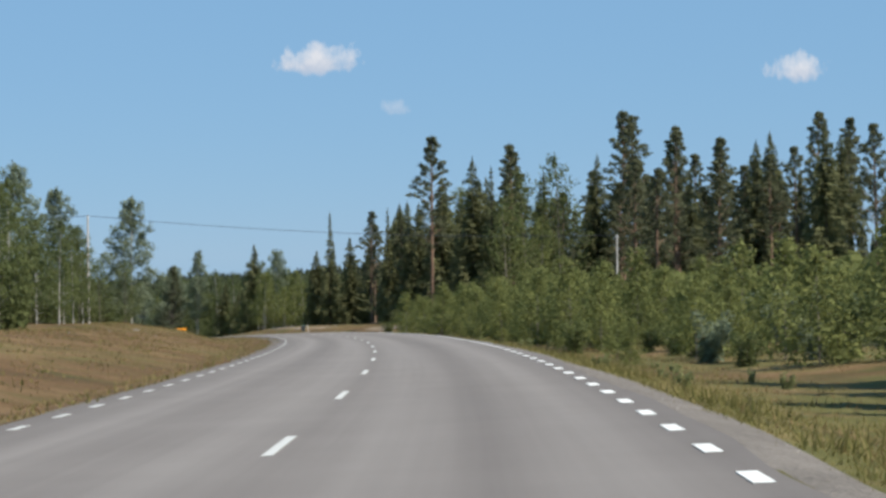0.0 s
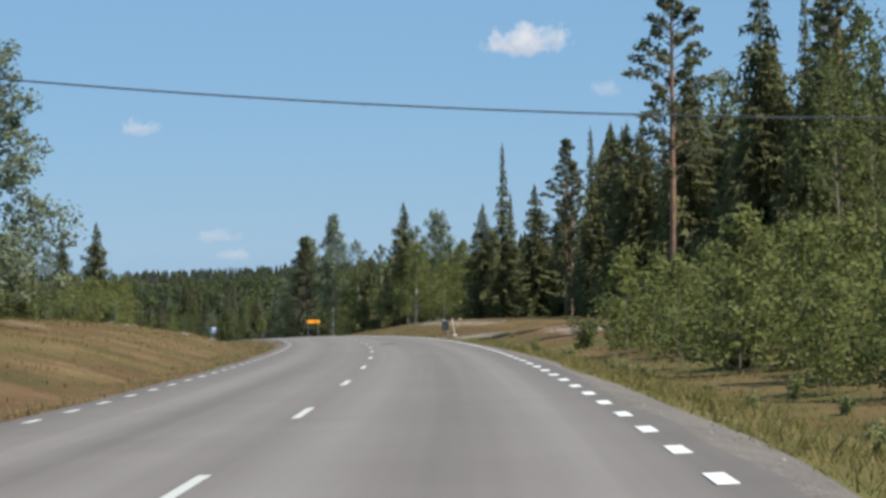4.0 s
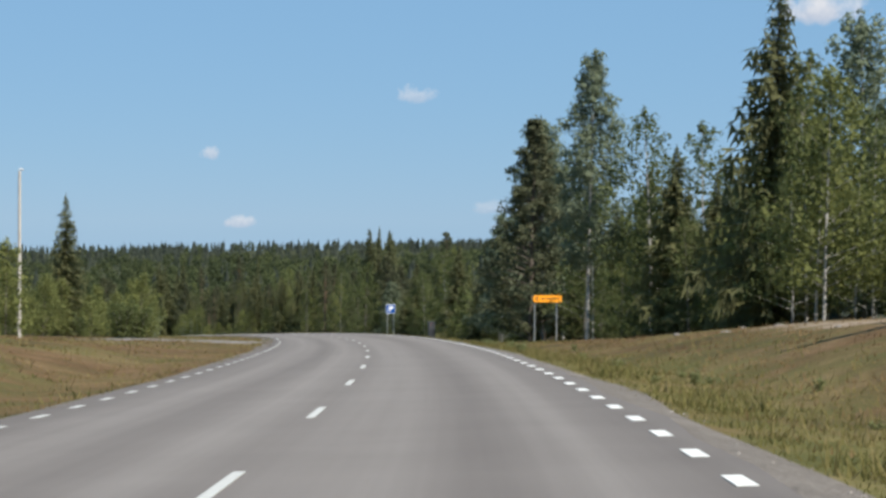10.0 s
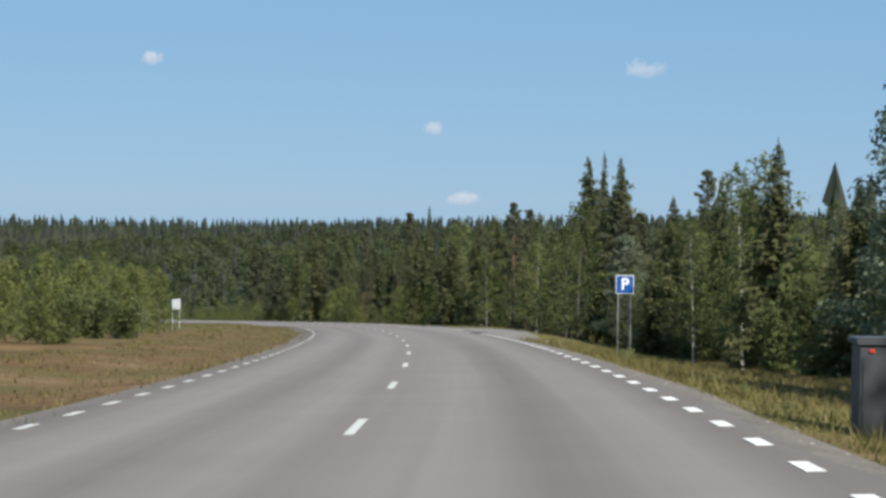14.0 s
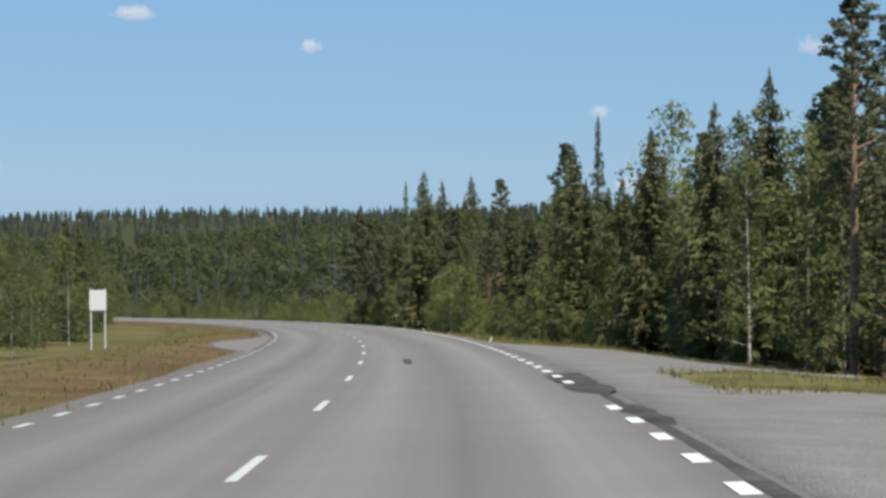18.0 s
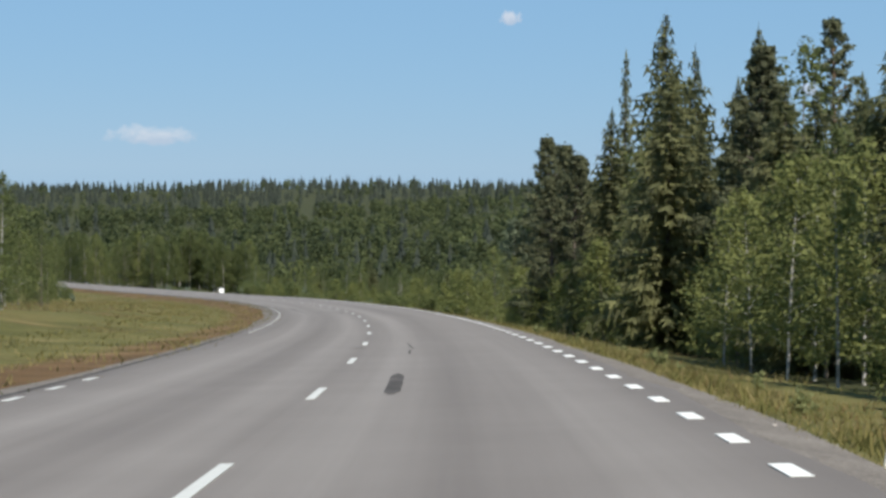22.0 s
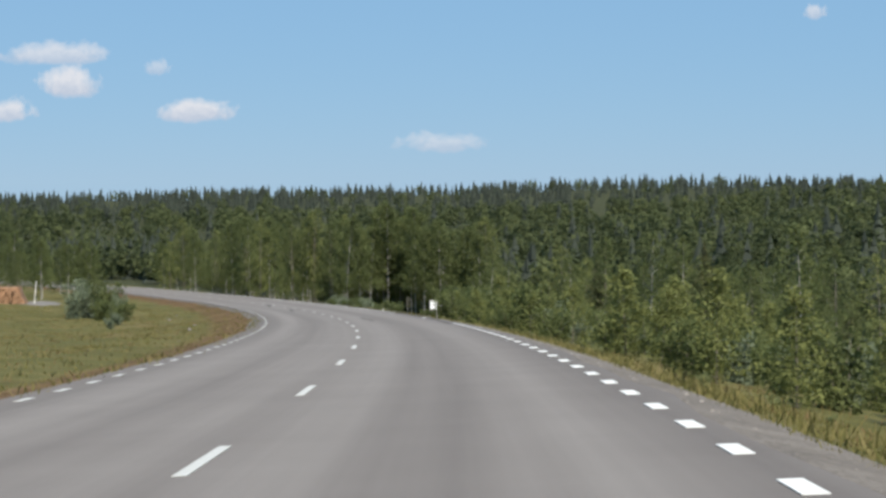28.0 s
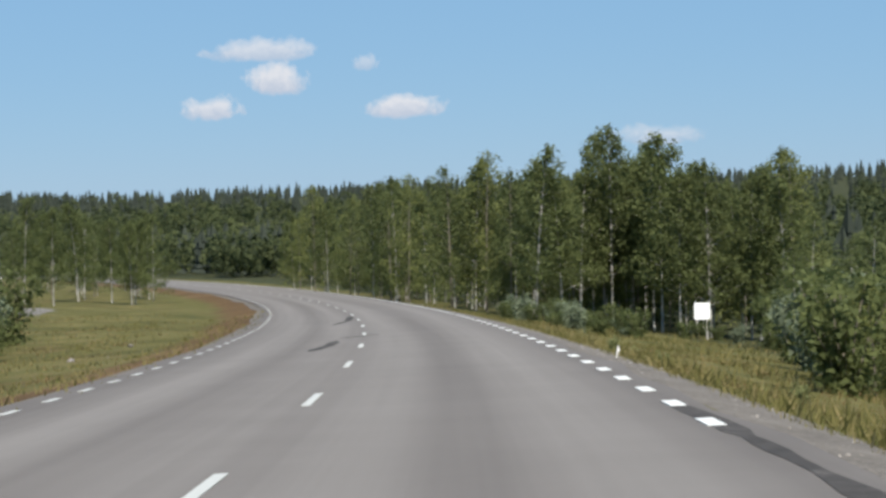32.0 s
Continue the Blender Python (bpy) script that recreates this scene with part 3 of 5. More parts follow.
def plant(kind, variant, s, d, height=None, turn=0.0, sink=.08, label="", base_h=None):
    """Stands one tree of the library on the ground; height in metres."""
    name, (trunk, crown), (mt, mc), lab, cat = LIB[kind][variant % len(LIB[kind])]
    key = (kind, variant % len(LIB[kind]))
    if key not in MESHES:
        pair = []
        for part_name, (v, f), m in (("trunk", trunk, mt), ("crown", crown, mc)):
            me = bpy.data.meshes.new(part_name)
            me.from_pydata(v, [], f)
            me.materials.append(m)
            pair.append(me)
        MESHES[key] = (pair, max(q[2] for q in crown[0]))
    (tm, cm), own = MESHES[key]
    p = land(s, d)[0]
    k = (height or own) / own
    e = new(name)
    e.matrix_basis = Matrix.Translation((p[0], p[1], p[2] - sink)) @ Matrix.Rotation(turn, 4, "Z") @ Matrix.Diagonal((k ** .8, k ** .8, k, 1))
    for part_name, me in (("trunk", tm), ("crown", cm)):
        o = new(part_name, me)
        o.parent = e
    tagged(e, label or lab, cat, group=name + "s")
    return e


M_WEED = leaf_mat("pale_weed_leaves", (0.12, 0.14, 0.055), (0.33, 0.345, 0.16), 0.45)
for i in range(4):
    prototype("spruce", "spruce_tree", spruce(10 + i, 20, (4.3, 4.9, 3.8, 4.5)[i], (.04, .06, .05, .08)[i]), (M_BARK, M_SPRUCE), "dark green spruce with drooping boughs on the forest edge", "tree")
for i in range(2):
    prototype("thin_spruce", "spruce_tree", spruce(30 + i, 20, 2.8, .05, .9, .4), (M_BARK, M_SPRUCE), "slender dark spruce with a thin spire top", "tree")
for i in range(3):
    prototype("pine", "pine_tree", pine(50 + i, 22, (.36, .44, .24)[i], (3.2, 2.8, 3.5)[i]), (M_PBARK, M_PINE), "tall pine with bare reddish trunk and open crown", "tree")
prototype("dense_pine", "pine_tree", pine(60, 18, .03, 4.0), (M_BARK, M_PINE), "bushy pine with needles almost to the ground", "tree")
for i in range(4):
    prototype("birch", "birch_tree", birch(70 + i, 14, (3.3, 3.7, 3.0, 3.5)[i], (.10, .05, .14, .12)[i], .115, 1.18, .4, .28), (M_WBARK, M_BIRCH), "leafy green birch with a pale slim trunk", "tree")
for i in range(2):
    prototype("silver", "birch_tree", birch(80 + i, 17, (3.5, 4.1)[i], .05, .12, 2.2, .3, .25), (M_WBARK, M_SILVER), "tall birch with pale grey-green leaves", "tree")
for i in range(3):
    prototype("grove", "birch_tree", birch(75 + i, 12, (2.4, 2.7, 2.1)[i], (.22, .18, .26)[i], .105, 1.45, .5, .3), (M_WBARK, M_BIRCH), "birch with a bare white stem and a light green crown", "tree")
for i in range(2):
    prototype("light_birch", "birch_tree", birch(78 + i, 10, (2.2, 2.5)[i], (.1, .14)[i], .105, 1.2, .5, .3), (M_WBARK, M_YOUNG), "slim young birch with light green leaves and white stem", "tree")
prototype("tall_silver", "birch_tree", birch(83, 21, 2.7, .26, .12, 2.3, .3, .1), (M_WBARK, M_SILVER), "tall slender birch with pale grey-green leaves", "tree")
for i in range(3):
    prototype("alder", "alder_tree", birch(85 + i, 12, (3.0, 3.3, 2.7)[i], .04, .1, 1.18, .3, .2), (M_TWIG, (M_BIRCH, M_YOUNG, M_BIRCH)[i]), "bushy green alder leafy down to the ground", "tree")
for i in range(3):
    prototype("young", "young_birch", birch(90 + i, 6, (1.6, 1.8, 1.45)[i], .03, .1, 1.05, .2, .16), (M_TWIG, M_YOUNG), "light green young birch in the roadside thicket", "tree")
for i in range(3):
    prototype("shrub", "willow_shrub", shrub(100 + i, 2.8, (1.7, 2.0, 1.5)[i], .095, 8, 560), (M_TWIG, (M_BIRCH, M_BIRCH, M_SILVER)[i]), "rounded leafy willow shrub beside the road", "shrub")
for i in range(2):
    prototype("weed", "roadside_weed", shrub(110 + i, .7, .4, .045, 6, 150), (M_WEED, M_WEED), "leafy weed with pale tops in the verge grass", "plant")


# ---- side tracks, lay-bys and mended places in the asphalt ----
def patch_on_land(name, corners, lift, mat, label, category):
    """A patch over the ground: corners are rows of (along, beside) on its two long sides, joined as a strip."""
    rows_ = []
    for (s0, d0), (s1, d1) in corners:
        k = np.array([0, .03, .15, .3, .5, .7, .85, .97, 1])
        p = land(s0 + (s1 - s0) * k, d0 + (d1 - d0) * k)
        p[:, 2] += lift
        p[[0, -1], 2] -= lift + .15
        rows_.append(p)
    for p in (rows_[0], rows_[-1]):
        p[:, 2] -= lift + .05
    n = 9
    f = [(i * n + j, i * n + j + 1, (i + 1) * n + j + 1, (i + 1) * n + j) for i in range(len(rows_) - 1) for j in range(n - 1)]
    return tagged(mesh_ob(name, np.concatenate(rows_), f, mat, smooth=True), label, category, kind="structure")


def track(s_mid, d_from, d_to, half, skew, label):
    d = np.linspace(d_from, d_to, 14)
    w = half * (1 + 1.1 * np.exp(-np.abs(d - d_from) / 1.6)) + .25 * np.sin(d * 2.2)
    mid = s_mid + skew * (d - d_from)
    return patch_on_land("gravel_track", [((m - h, x), (m + h, x)) for m, h, x in zip(mid, w, d)], .05, M_TRACK, label, "track")


track(267, 3.7, 12, 3.0, .05, "pale gravel side track joining the road by a mailbox")
track(420, -4.1, -55, 2.2, .9, "pale gravel side track crossing the heath")
ls = np.arange(488, 601, 3.0)
ld = np.interp(ls, [486, 498, 510, 523, 545, 570, 583, 592, 600], [3.74, 4.37, 5.69, 8.42, 9.67, 9.98, 7.4, 5.2, 3.9])
patch_on_land("lay_by", [((s, 3.68), (s, d)) for s, d in zip(ls, ld)], .045, M_TRACK, "grey gravelled lay-by beside the asphalt", "lay-by")
ls = np.arange(590, 650, 2.5)
ld = np.interp(ls, [596, 603, 608, 613, 623, 632, 640, 648], [-4.25, -5.5, -6.2, -6.4, -6.2, -5.4, -4.6, -4.25])
patch_on_land("lay_by", [((s, d), (s, -4.15)) for s, d in zip(ls, ld)], .045, M_TRACK, "grey gravelled lay-by on the inside of the bend", "lay-by")

patch_on_land("grass_island", [((552.6, 4.99), (556.5, 4.99)), ((551.6, 5.77), (558.2, 5.77)), ((550, 7.02), (560, 7.02)), ((548.2, 8.27), (560.8, 8.27)), ((546.5, 9.52), (561, 9.52)), ((545.5, 10.61), (561, 10.61))], .09, M_GROUND, "narrow grass island between the lay-by and its exit", "ground")


def mend(path, width, seed=0, rough=.5):
    """A dark mended strip or stain on the asphalt along (along, beside) points."""
    r = np.random.default_rng(seed)
    pts = np.array(path, float)
    t = np.linspace(0, len(pts) - 1, max(8, 5 * len(pts)))
    s, d = np.interp(t, range(len(pts)), pts[:, 0]), np.interp(t, range(len(pts)), pts[:, 1])
    w = width * (1 - rough / 2 + rough * r.random(len(t))) * np.clip(np.minimum(t, t[-1] - t) * 3 + .25, 0, 1)
    ds_, dd_ = np.gradient(s), np.gradient(d)
    ln = np.hypot(ds_, dd_)
    a = at(s - dd_ / ln * w / 2, d + ds_ / ln * w / 2, .004 + deck(d + ds_ / ln * w / 2))
    b = at(s + dd_ / ln * w / 2, d - ds_ / ln * w / 2, .004 + deck(d - ds_ / ln * w / 2))
    v = np.concatenate([a, b])
    n = len(t)
    return mesh_ob("mended_patch", v, [(i, n + i, n + i + 1, i + 1) for i in range(n - 1)], M_PATCH, road)


mend([(569, .9), (571.5, .89), (574.5, .87)], .2, 1, .2)
mend([(632.5, 0.75), (633.9, 0.79)], 0.3, 2)
mend([(656.5, .64), (659, .64), (663, .62)], .19, 3, .15)
mend([(755.5, -1.95), (752.8, -1.36), (749.8, -0.69)], 0.14, 4)
mend([(749, -0.74), (748, -0.65), (746.4, -0.7)], 0.17, 41)
mend([(746.2, -0.65), (746.6, -1.13)], 0.3, 42)
mend([(758.2, -2.45), (766.3, -2.73), (780.9, -2.83)], 0.1, 43)
mend([(227.9, -2.26), (228.4, -1.27)], 0.68, 5)
mend([(215.6, 0.39), (219.7, 0.92)], 0.59, 6)
mend([(901.1, 0.95), (908.3, 0.89), (916.3, 0.88)], 0.11, 7, .12)
mend([(1007.8, -0.39), (997.6, -0.64), (991, -1.23)], 0.26, 8)
mend([(973.4, 0.16), (972.4, -0.28), (971, -0.84)], 0.26, 81)
mend([(968.3, -0.9), (963.9, -0.98), (959.7, -1.29)], 0.26, 82)
mend([(933.7, 3.42), (930, 3.49), (925.8, 3.51), (918.6, 3.51), (911.9, 3.41), (903.6, 3.49), (895.7, 3.49)], 0.17, 9, .8)
mend([(894.8, 3.33), (889.7, 3.29), (883.9, 3.33), (880.8, 3.37), (875.6, 3.44), (871.8, 3.52), (864.6, 3.56)], 0.11, 10)
mend([(558.6, 3.64), (556.6, 3.56), (553.5, 3.56), (548.9, 3.6)], 0.64, 11)
mend([(545.7, 3.6), (543.6, 3.64), (540.5, 3.71)], 0.34, 111)
mend([(550, 3.6), (541, 3.62), (531, 3.62), (520, 3.63)], .14, 112)
mend([(521.3, 3.79), (513.5, 3.76)], 0.17, 113)
mend([(511, 3.57), (509.5, 3.68), (507.4, 3.6), (505.3, 3.41)], 0.68, 114, .7)
mend([(517.3, 3.23), (516.6, 3.49), (515.9, 3.76)], 0.42, 115)
mend([(596.6, 0.66), (596.5, 0.98)], 0.38, 16)
mend([(596, 1.8), (595.8, 2.13)], 0.42, 17)
mend([(597.6, -3.92), (602.5, -3.86), (607.4, -3.75)], 0.26, 12)
mend([(646, -4.1), (706.6, -4.16)], .12, 13)
mend([(504.2, 0.79), (506.4, 0.83), (507.6, 0.89), (510.8, 1.15)], 0.04, 14)
mend([(681.2, 0.71), (677.9, 0.77), (676.6, 0.82)], 0.04, 15)
mend([(675.6, 0.75), (672.8, 0.73)], 0.04, 151)
mend([(678.1, -0.44), (677.9, -0.21)], 0.26, 18)

# ---- single trees that stand out, plus six unseen shade-casters: kind, variant, along, beside, height ----
NOTED = [("pine", 0, 245, 17.6, 20.3), ("thin_spruce", 0, 329, 18.6, 16.4), ("pine", 1, 246, 26.5, 18.5), ("spruce", 1, 391, 17.9, 16), ("tall_silver", 0, 423, 13.9, 17.2), ("birch", 1, 419, 19.9, 12.5),
         ("dense_pine", 0, 445, 13.4, 15.6), ("silver", 1, 448, 14.7, 16), ("birch", 3, 418, 16.8, 13.3), ("birch", 0, 436, 16.2, 11.7), ("spruce", 1, 373, -18.7, 12.9), ("spruce", 3, 368, -22.2, 11.7),
         ("spruce", 3, 339, 23.8, 13.4), ("spruce", 1, 333, 17.5, 11.2), ("silver", 1, 397, 23.4, 15.2), ("birch", 0, 394, 20.3, 12.9), ("birch", 3, 388, 18.7, 10.9), ("spruce", 1, 238, 51.5, 18.7), ("spruce", 2, 252, 25, 16.4),
         ("thin_spruce", 1, 601, 22.3, 15.6), ("spruce", 0, 612, 27.3, 16), ("spruce", 3, 614, 25.7, 16), ("pine", 2, 617, 36.7, 16.4), ("silver", 0, 478, 16, 11.3), ("spruce", 2, 459, -18.3, 10.5),
         ("thin_spruce", 0, 658, 16, 14.4), ("birch", 2, 618, 16.8, 10.9), ("spruce", 0, 746, 20.3, 17.2), ("spruce", 1, 744, 15.3, 17), ("thin_spruce", 1, 760, 15.6, 16.8), ("pine", 1, 692, 19.4, 15.6),
         ("spruce", 2, 759, 19.5, 17.6), ("pine", 2, 732, 20.9, 15.6), ("spruce", 3, 756, 21.4, 15.6), ("dense_pine", 0, 821, 20.7, 17.2), ("pine", 0, 828, 22.6, 17.2), ("birch", 1, 828, 19.5, 10.9),
         ("silver", 1, 206, -14.7, 11.5), ("alder", 0, 201, -15.2, 5.5), ("alder", 1, 209, -17.2, 6.6), ("alder", 2, 200, -19.1, 6.2), ("alder", 0, 194, -17.2, 5.1), ("alder", 1, 203, -22.6, 7.4),
         ("alder", 2, 188, -21.1, 6.2), ("silver", 0, 205, -20.9, 12.1), ("silver", 1, 204, -24.6, 14.4), ("birch", 1, 197, -19.5, 8.6), ("silver", 0, 190, -25.7, 12.5), ("spruce", 1, 236, 21.1, 15),
         ("pine", 2, 229, 23.4, 18), ("spruce", 2, 588.7, 20, 15.3), ("thin_spruce", 1, 586, 20.7, 15.1), ("spruce", 0, 583, 21.5, 14.8), ("alder", 0, 556, 13.3, 7.8), ("alder", 1, 562, 12.2, 6.6),
         ("birch", 2, 568, 12.9, 9), ("alder", 2, 575, 11.9, 5.9), ("alder", 1, 583, 12.5, 7.4), ("birch", 0, 590, 12, 6.6), ("silver", 0, 541, 14.8, 7), ("alder", 0, 600, 11.3, 5.9),
         ("pine", 0, 240, 37.4, 22.2), ("pine", 1, 243, 39.4, 21.8), ("pine", 2, 246, 44.5, 21.1), ("pine", 0, 246, 49.9, 19.1), ("spruce", 1, 246, 55.4, 20.3), ("pine", 2, 246, 60.8, 22.6),
         ("pine", 1, 246, 64.7, 21.8), ("dense_pine", 0, 462, 16.8, 15.6), ("spruce", 1, 468, 18.3, 16.4), ("birch", 0, 455, 17.2, 13.3), ("spruce", 0, 250, 19.5, 16.4), ("spruce", 3, 259, 21.1, 14.8),
         ("spruce", 0, 297, 22.6, 15.6), ("spruce", 1, 306, 24.2, 16.4),
         # spruces at 34 to 48 along: out of view, added to shade the right verge
         ("spruce", 0, 290, 23.7, 15.3), ("spruce", 2, 286, 26.5, 17.5), ("spruce", 3, 334, 31, 18.5), ("spruce", 1, 41, 17, 12.5), ("spruce", 3, 38, 14.5, 11), ("spruce", 1, 48, 16.5, 13), ("spruce", 2, 34, 16.2, 12), ("spruce", 2, 45, 18.5, 13),
         ("spruce", 0, 36, 19, 13), ("light_birch", 0, 681, 10.2, 5.2), ("light_birch", 1, 684, 9.6, 5.6), ("light_birch", 2, 687, 10.8, 5.4), ("light_birch", 3, 690, 9.7, 5), ("light_birch", 0, 693, 11, 5.8),
         ("light_birch", 2, 685, 11.6, 6), ("light_birch", 1, 696, 9.9, 4.8), ("dense_pine", 0, 824, 22.8, 17.2), ("dense_pine", 0, 828, 25, 16.5), ("silver", 0, 822, 17.9, 10), ("spruce", 1, 808, 17.5, 7.5), ("spruce", 3, 812, 19, 8.5),
         ("spruce", 0, 804, 19.5, 7.5), ("spruce", 2, 817, 17, 6.5), ("alder", 1, 426, 16.4, 5), ("alder", 0, 429, 15.6, 4.2), ("alder", 2, 424, 17.8, 5.5)]
for kind, var, s, d, h in NOTED:
    plant(kind, var, s, d, h, turn=s * 1.7)

rng = np.random.default_rng(5)


def wood(s_lo, s_hi, d_lo, d_hi, n, kinds, h_lo, h_hi, gap=2.2):
    """Strews single trees over a stretch of the plan, no two closer than gap."""
    got = []
    tries = 0
    while len(got) < n and tries < n * 12:
        tries += 1
        s, d = rng.uniform(s_lo, s_hi), rng.uniform(d_lo, d_hi)
        if any((s - a) ** 2 + (d - b) ** 2 < gap * gap for a, b in got[-80:]):
            continue
        if any(abs(s - q[2]) < 1.2 and abs(d - q[3]) < 1 for q in NOTED):
            continue
        if 266 + .13 * d < s < 282 + .13 * d and 0 < d < 39 or 412 + .9 * (d + 4) < s < 428 + .9 * (d + 4) and -47 < d < 0:
            continue
        if 925 < s < 1042 and 7 < d < 4.4 + .0975 * (s - 911) + .00044 * (s - 911) ** 2:
            continue
        got.append((s, d))
        kind = kinds[rng.integers(len(kinds))]
        if kind == "young" and h_hi > 5.9:
            kind = "alder"
        top = {"shrub": .55, "weed": .3}.get(kind, 1.0)
        plant(kind, int(rng.integers(8)), s, d, rng.uniform(h_lo, h_hi) * top, rng.random() * 6.28)


MIX = ("spruce", "spruce", "pine", "thin_spruce")
# beyond the right-hand verge
wood(96, 215, 8.3, 11, 40, ("young", "young", "shrub"), 2.4, 4.4, 1.2)
wood(68, 215, 10.3, 13.3, 46, ("shrub", "young"), 2, 3.4, 1.2)
wood(64, 215, 12.1, 19.5, 105, ("young", "young", "young", "shrub"), 2.5, 4.8, 1.2)
wood(208, 300, 28.1, 62.4, 56, ("spruce", "pine", "pine", "pine"), 13.3, 18.7, 2.5)
wood(212, 262, 17.9, 28.1, 20, ("spruce", "thin_spruce", "spruce", "young"), 9.4, 17.2, 2)
wood(284, 350, 20.3, 37.4, 26, MIX, 11.7, 16.4, 2.2)
wood(345, 386, 22.6, 34.3, 12, ("young", "birch", "spruce"), 3.9, 5.8, 2)
wood(378, 406, 17.2, 27.3, 24, ("birch", "light_birch", "light_birch", "birch"), 7, 11.7, 1.5)
wood(402, 422, 16.4, 23.4, 14, ("birch", "spruce", "young"), 6.2, 11.7, 1.7)
wood(432, 482, 16.4, 26.5, 26, ("birch", "spruce", "alder", "alder"), 6.2, 11.7, 1.7)
wood(880, 1010, 20, 42, 40, ("birch", "alder", "spruce", "birch"), 4.5, 8.5, 2)
wood(480, 545, 14.4, 25, 46, ("spruce", "birch", "alder", "alder", "shrub", "spruce"), 4.7, 10.1, 1.6)
wood(540, 606, 11.7, 23.4, 48, ("spruce", "alder", "pine", "spruce", "dense_pine", "spruce"), 5.5, 10.1, 1.6)
wood(600, 800, 9.5, 11.7, 42, ("young",), 2, 4.7, 1.4)
wood(600, 700, 10.5, 21.8, 74, ("spruce", "spruce", "dense_pine", "pine", "spruce", "pine", "spruce", "alder"), 6.2, 10.9, 1.6)
wood(765, 800, 10.9, 21.8, 18, ("spruce", "alder", "alder"), 3.1, 6.2, 1.6)
wood(700, 765, 10.1, 21.8, 46, ("spruce", "spruce", "alder", "dense_pine", "spruce", "dense_pine"), 5.5, 11.7, 1.6)
wood(806, 846, 16.4, 26.5, 16, ("spruce", "alder", "alder"), 3.9, 6.6, 1.7)
wood(800, 1015, 8.2, 18.7, 120, ("shrub", "shrub", "young"), 2.3, 3.9, 1.2)
wood(930, 1002, 10.9, 28.1, 34, ("shrub",), 3.5, 6.2, 1.6)
wood(880, 1040, 18.7, 35.9, 60, ("birch", "young", "shrub", "birch"), 3.9, 7.8, 1.9)
wood(1040, 1078, 11.3, 28.1, 44, ("grove", "alder", "grove", "grove"), 9, 12.7, 1.6)
wood(1075, 1190, 8.6, 20.3, 60, ("grove", "alder", "grove", "birch"), 8, 12, 1.6)
# beyond the left-hand verge
wood(110, 215, -29.6, -18.3, 48, ("birch", "young", "birch", "shrub"), 3.9, 9.4, 1.6)
wood(212, 392, -32.8, -20.3, 42, ("young", "spruce", "young", "shrub"), 2.7, 7, 1.9)
wood(300, 385, -21.1, -16, 18, ("young",), 3.1, 5.1, 1.6)
wood(226, 300, -21.1, -16, 16, ("young", "shrub"), 2.3, 3.9, 1.6)
wood(428, 556, -26.5, -12.1, 84, ("young", "shrub", "young", "young"), 2.4, 4.7, 1.6)
wood(570, 624, -22, -15.4, 32, ("young", "birch", "alder"), 4, 6.5, 1.4)
wood(645, 738, -25.5, -15.8, 64, ("birch", "young", "young", "shrub"), 3.5, 7.8, 1.5)
wood(765, 798, -25, -18, 20, ("young", "birch", "young", "alder"), 4, 6.5, 1.5)
wood(690, 712, -21.1, -16.4, 3, ("spruce",), 8.6, 10.1, 2.3)
for s, d, h, v in ((1003, -16, 3.7, 2), (1000, -14.7, 3.3, 0), (1006, -14.4, 3.2, 1), (1001, -17.4, 3.2, 2), (994, -13.7, 2.3, 2), (990, -13.1, 1.9, 1), (992, -14.9, 2, 0), (986, -13.6, 1.6, 0), (978, -13.4, 1.1, 2), (972, -13.9, 1, 2)):
    plant("shrub", v, s, d, h, s)
wood(1035, 1110, -40.6, -27, 40, ("grove", "grove", "birch"), 6.2, 9.8, 1.9)
wood(1090, 1200, -25, -10.1, 30, ("grove", "grove", "young", "birch"), 6.2, 9.8, 2)
for s in range(1012, 1046, 4):
    for d in (9.8, 11.3, 12.9):
        plant("shrub", s + int(d), s + .7 * math.sin(s * d), d + math.sin(s * 1.7 + d), 1.2 + .4 * math.sin(s + d), s * d)
for s, d, h, v in ((392, -17.6, 5.9, 0), (389, -18.9, 5.5, 1), (395, -16, 4.7, 2), (386, -16.8, 5.1, 0), (382, -17.9, 4.7, 1), (70, 7.5, 1.6, 2), (78, 8, 1.7, 0)):
    plant("young", v, s, d, h, s * 1.3)
for s, d, h, v in ((1031, 18.6, 1.0, 0), (1031.5, 19.6, .9, 1), (1031, 20.6, 1.1, 2), (1029, 17.4, 1.0, 1)):
    plant("shrub", v, s, d, h, s)
# a dense row of bushes beside the blank board
for i in range(22):
    s = 955 + 2.1 * i
    d = 3.9 + .0975 * (s - 911) + .00044 * (s - 911) ** 2 + 3.5 * abs(math.sin(i * 2.3))
    plant("shrub", i, s, d, 2.6 + .6 * math.sin(i * 1.9), i * 1.1)
# weeds on the verges
wood(10, 250, 5.5, 9, 60, ("weed",), 0.7, 1.9, 0.6)
wood(285, 480, 5.3, 7.8, 40, ("weed",), 0.6, 1.7, 0.6)
wood(612, 980, 5.3, 7.5, 60, ("weed",), 0.6, 1.7, 0.6)


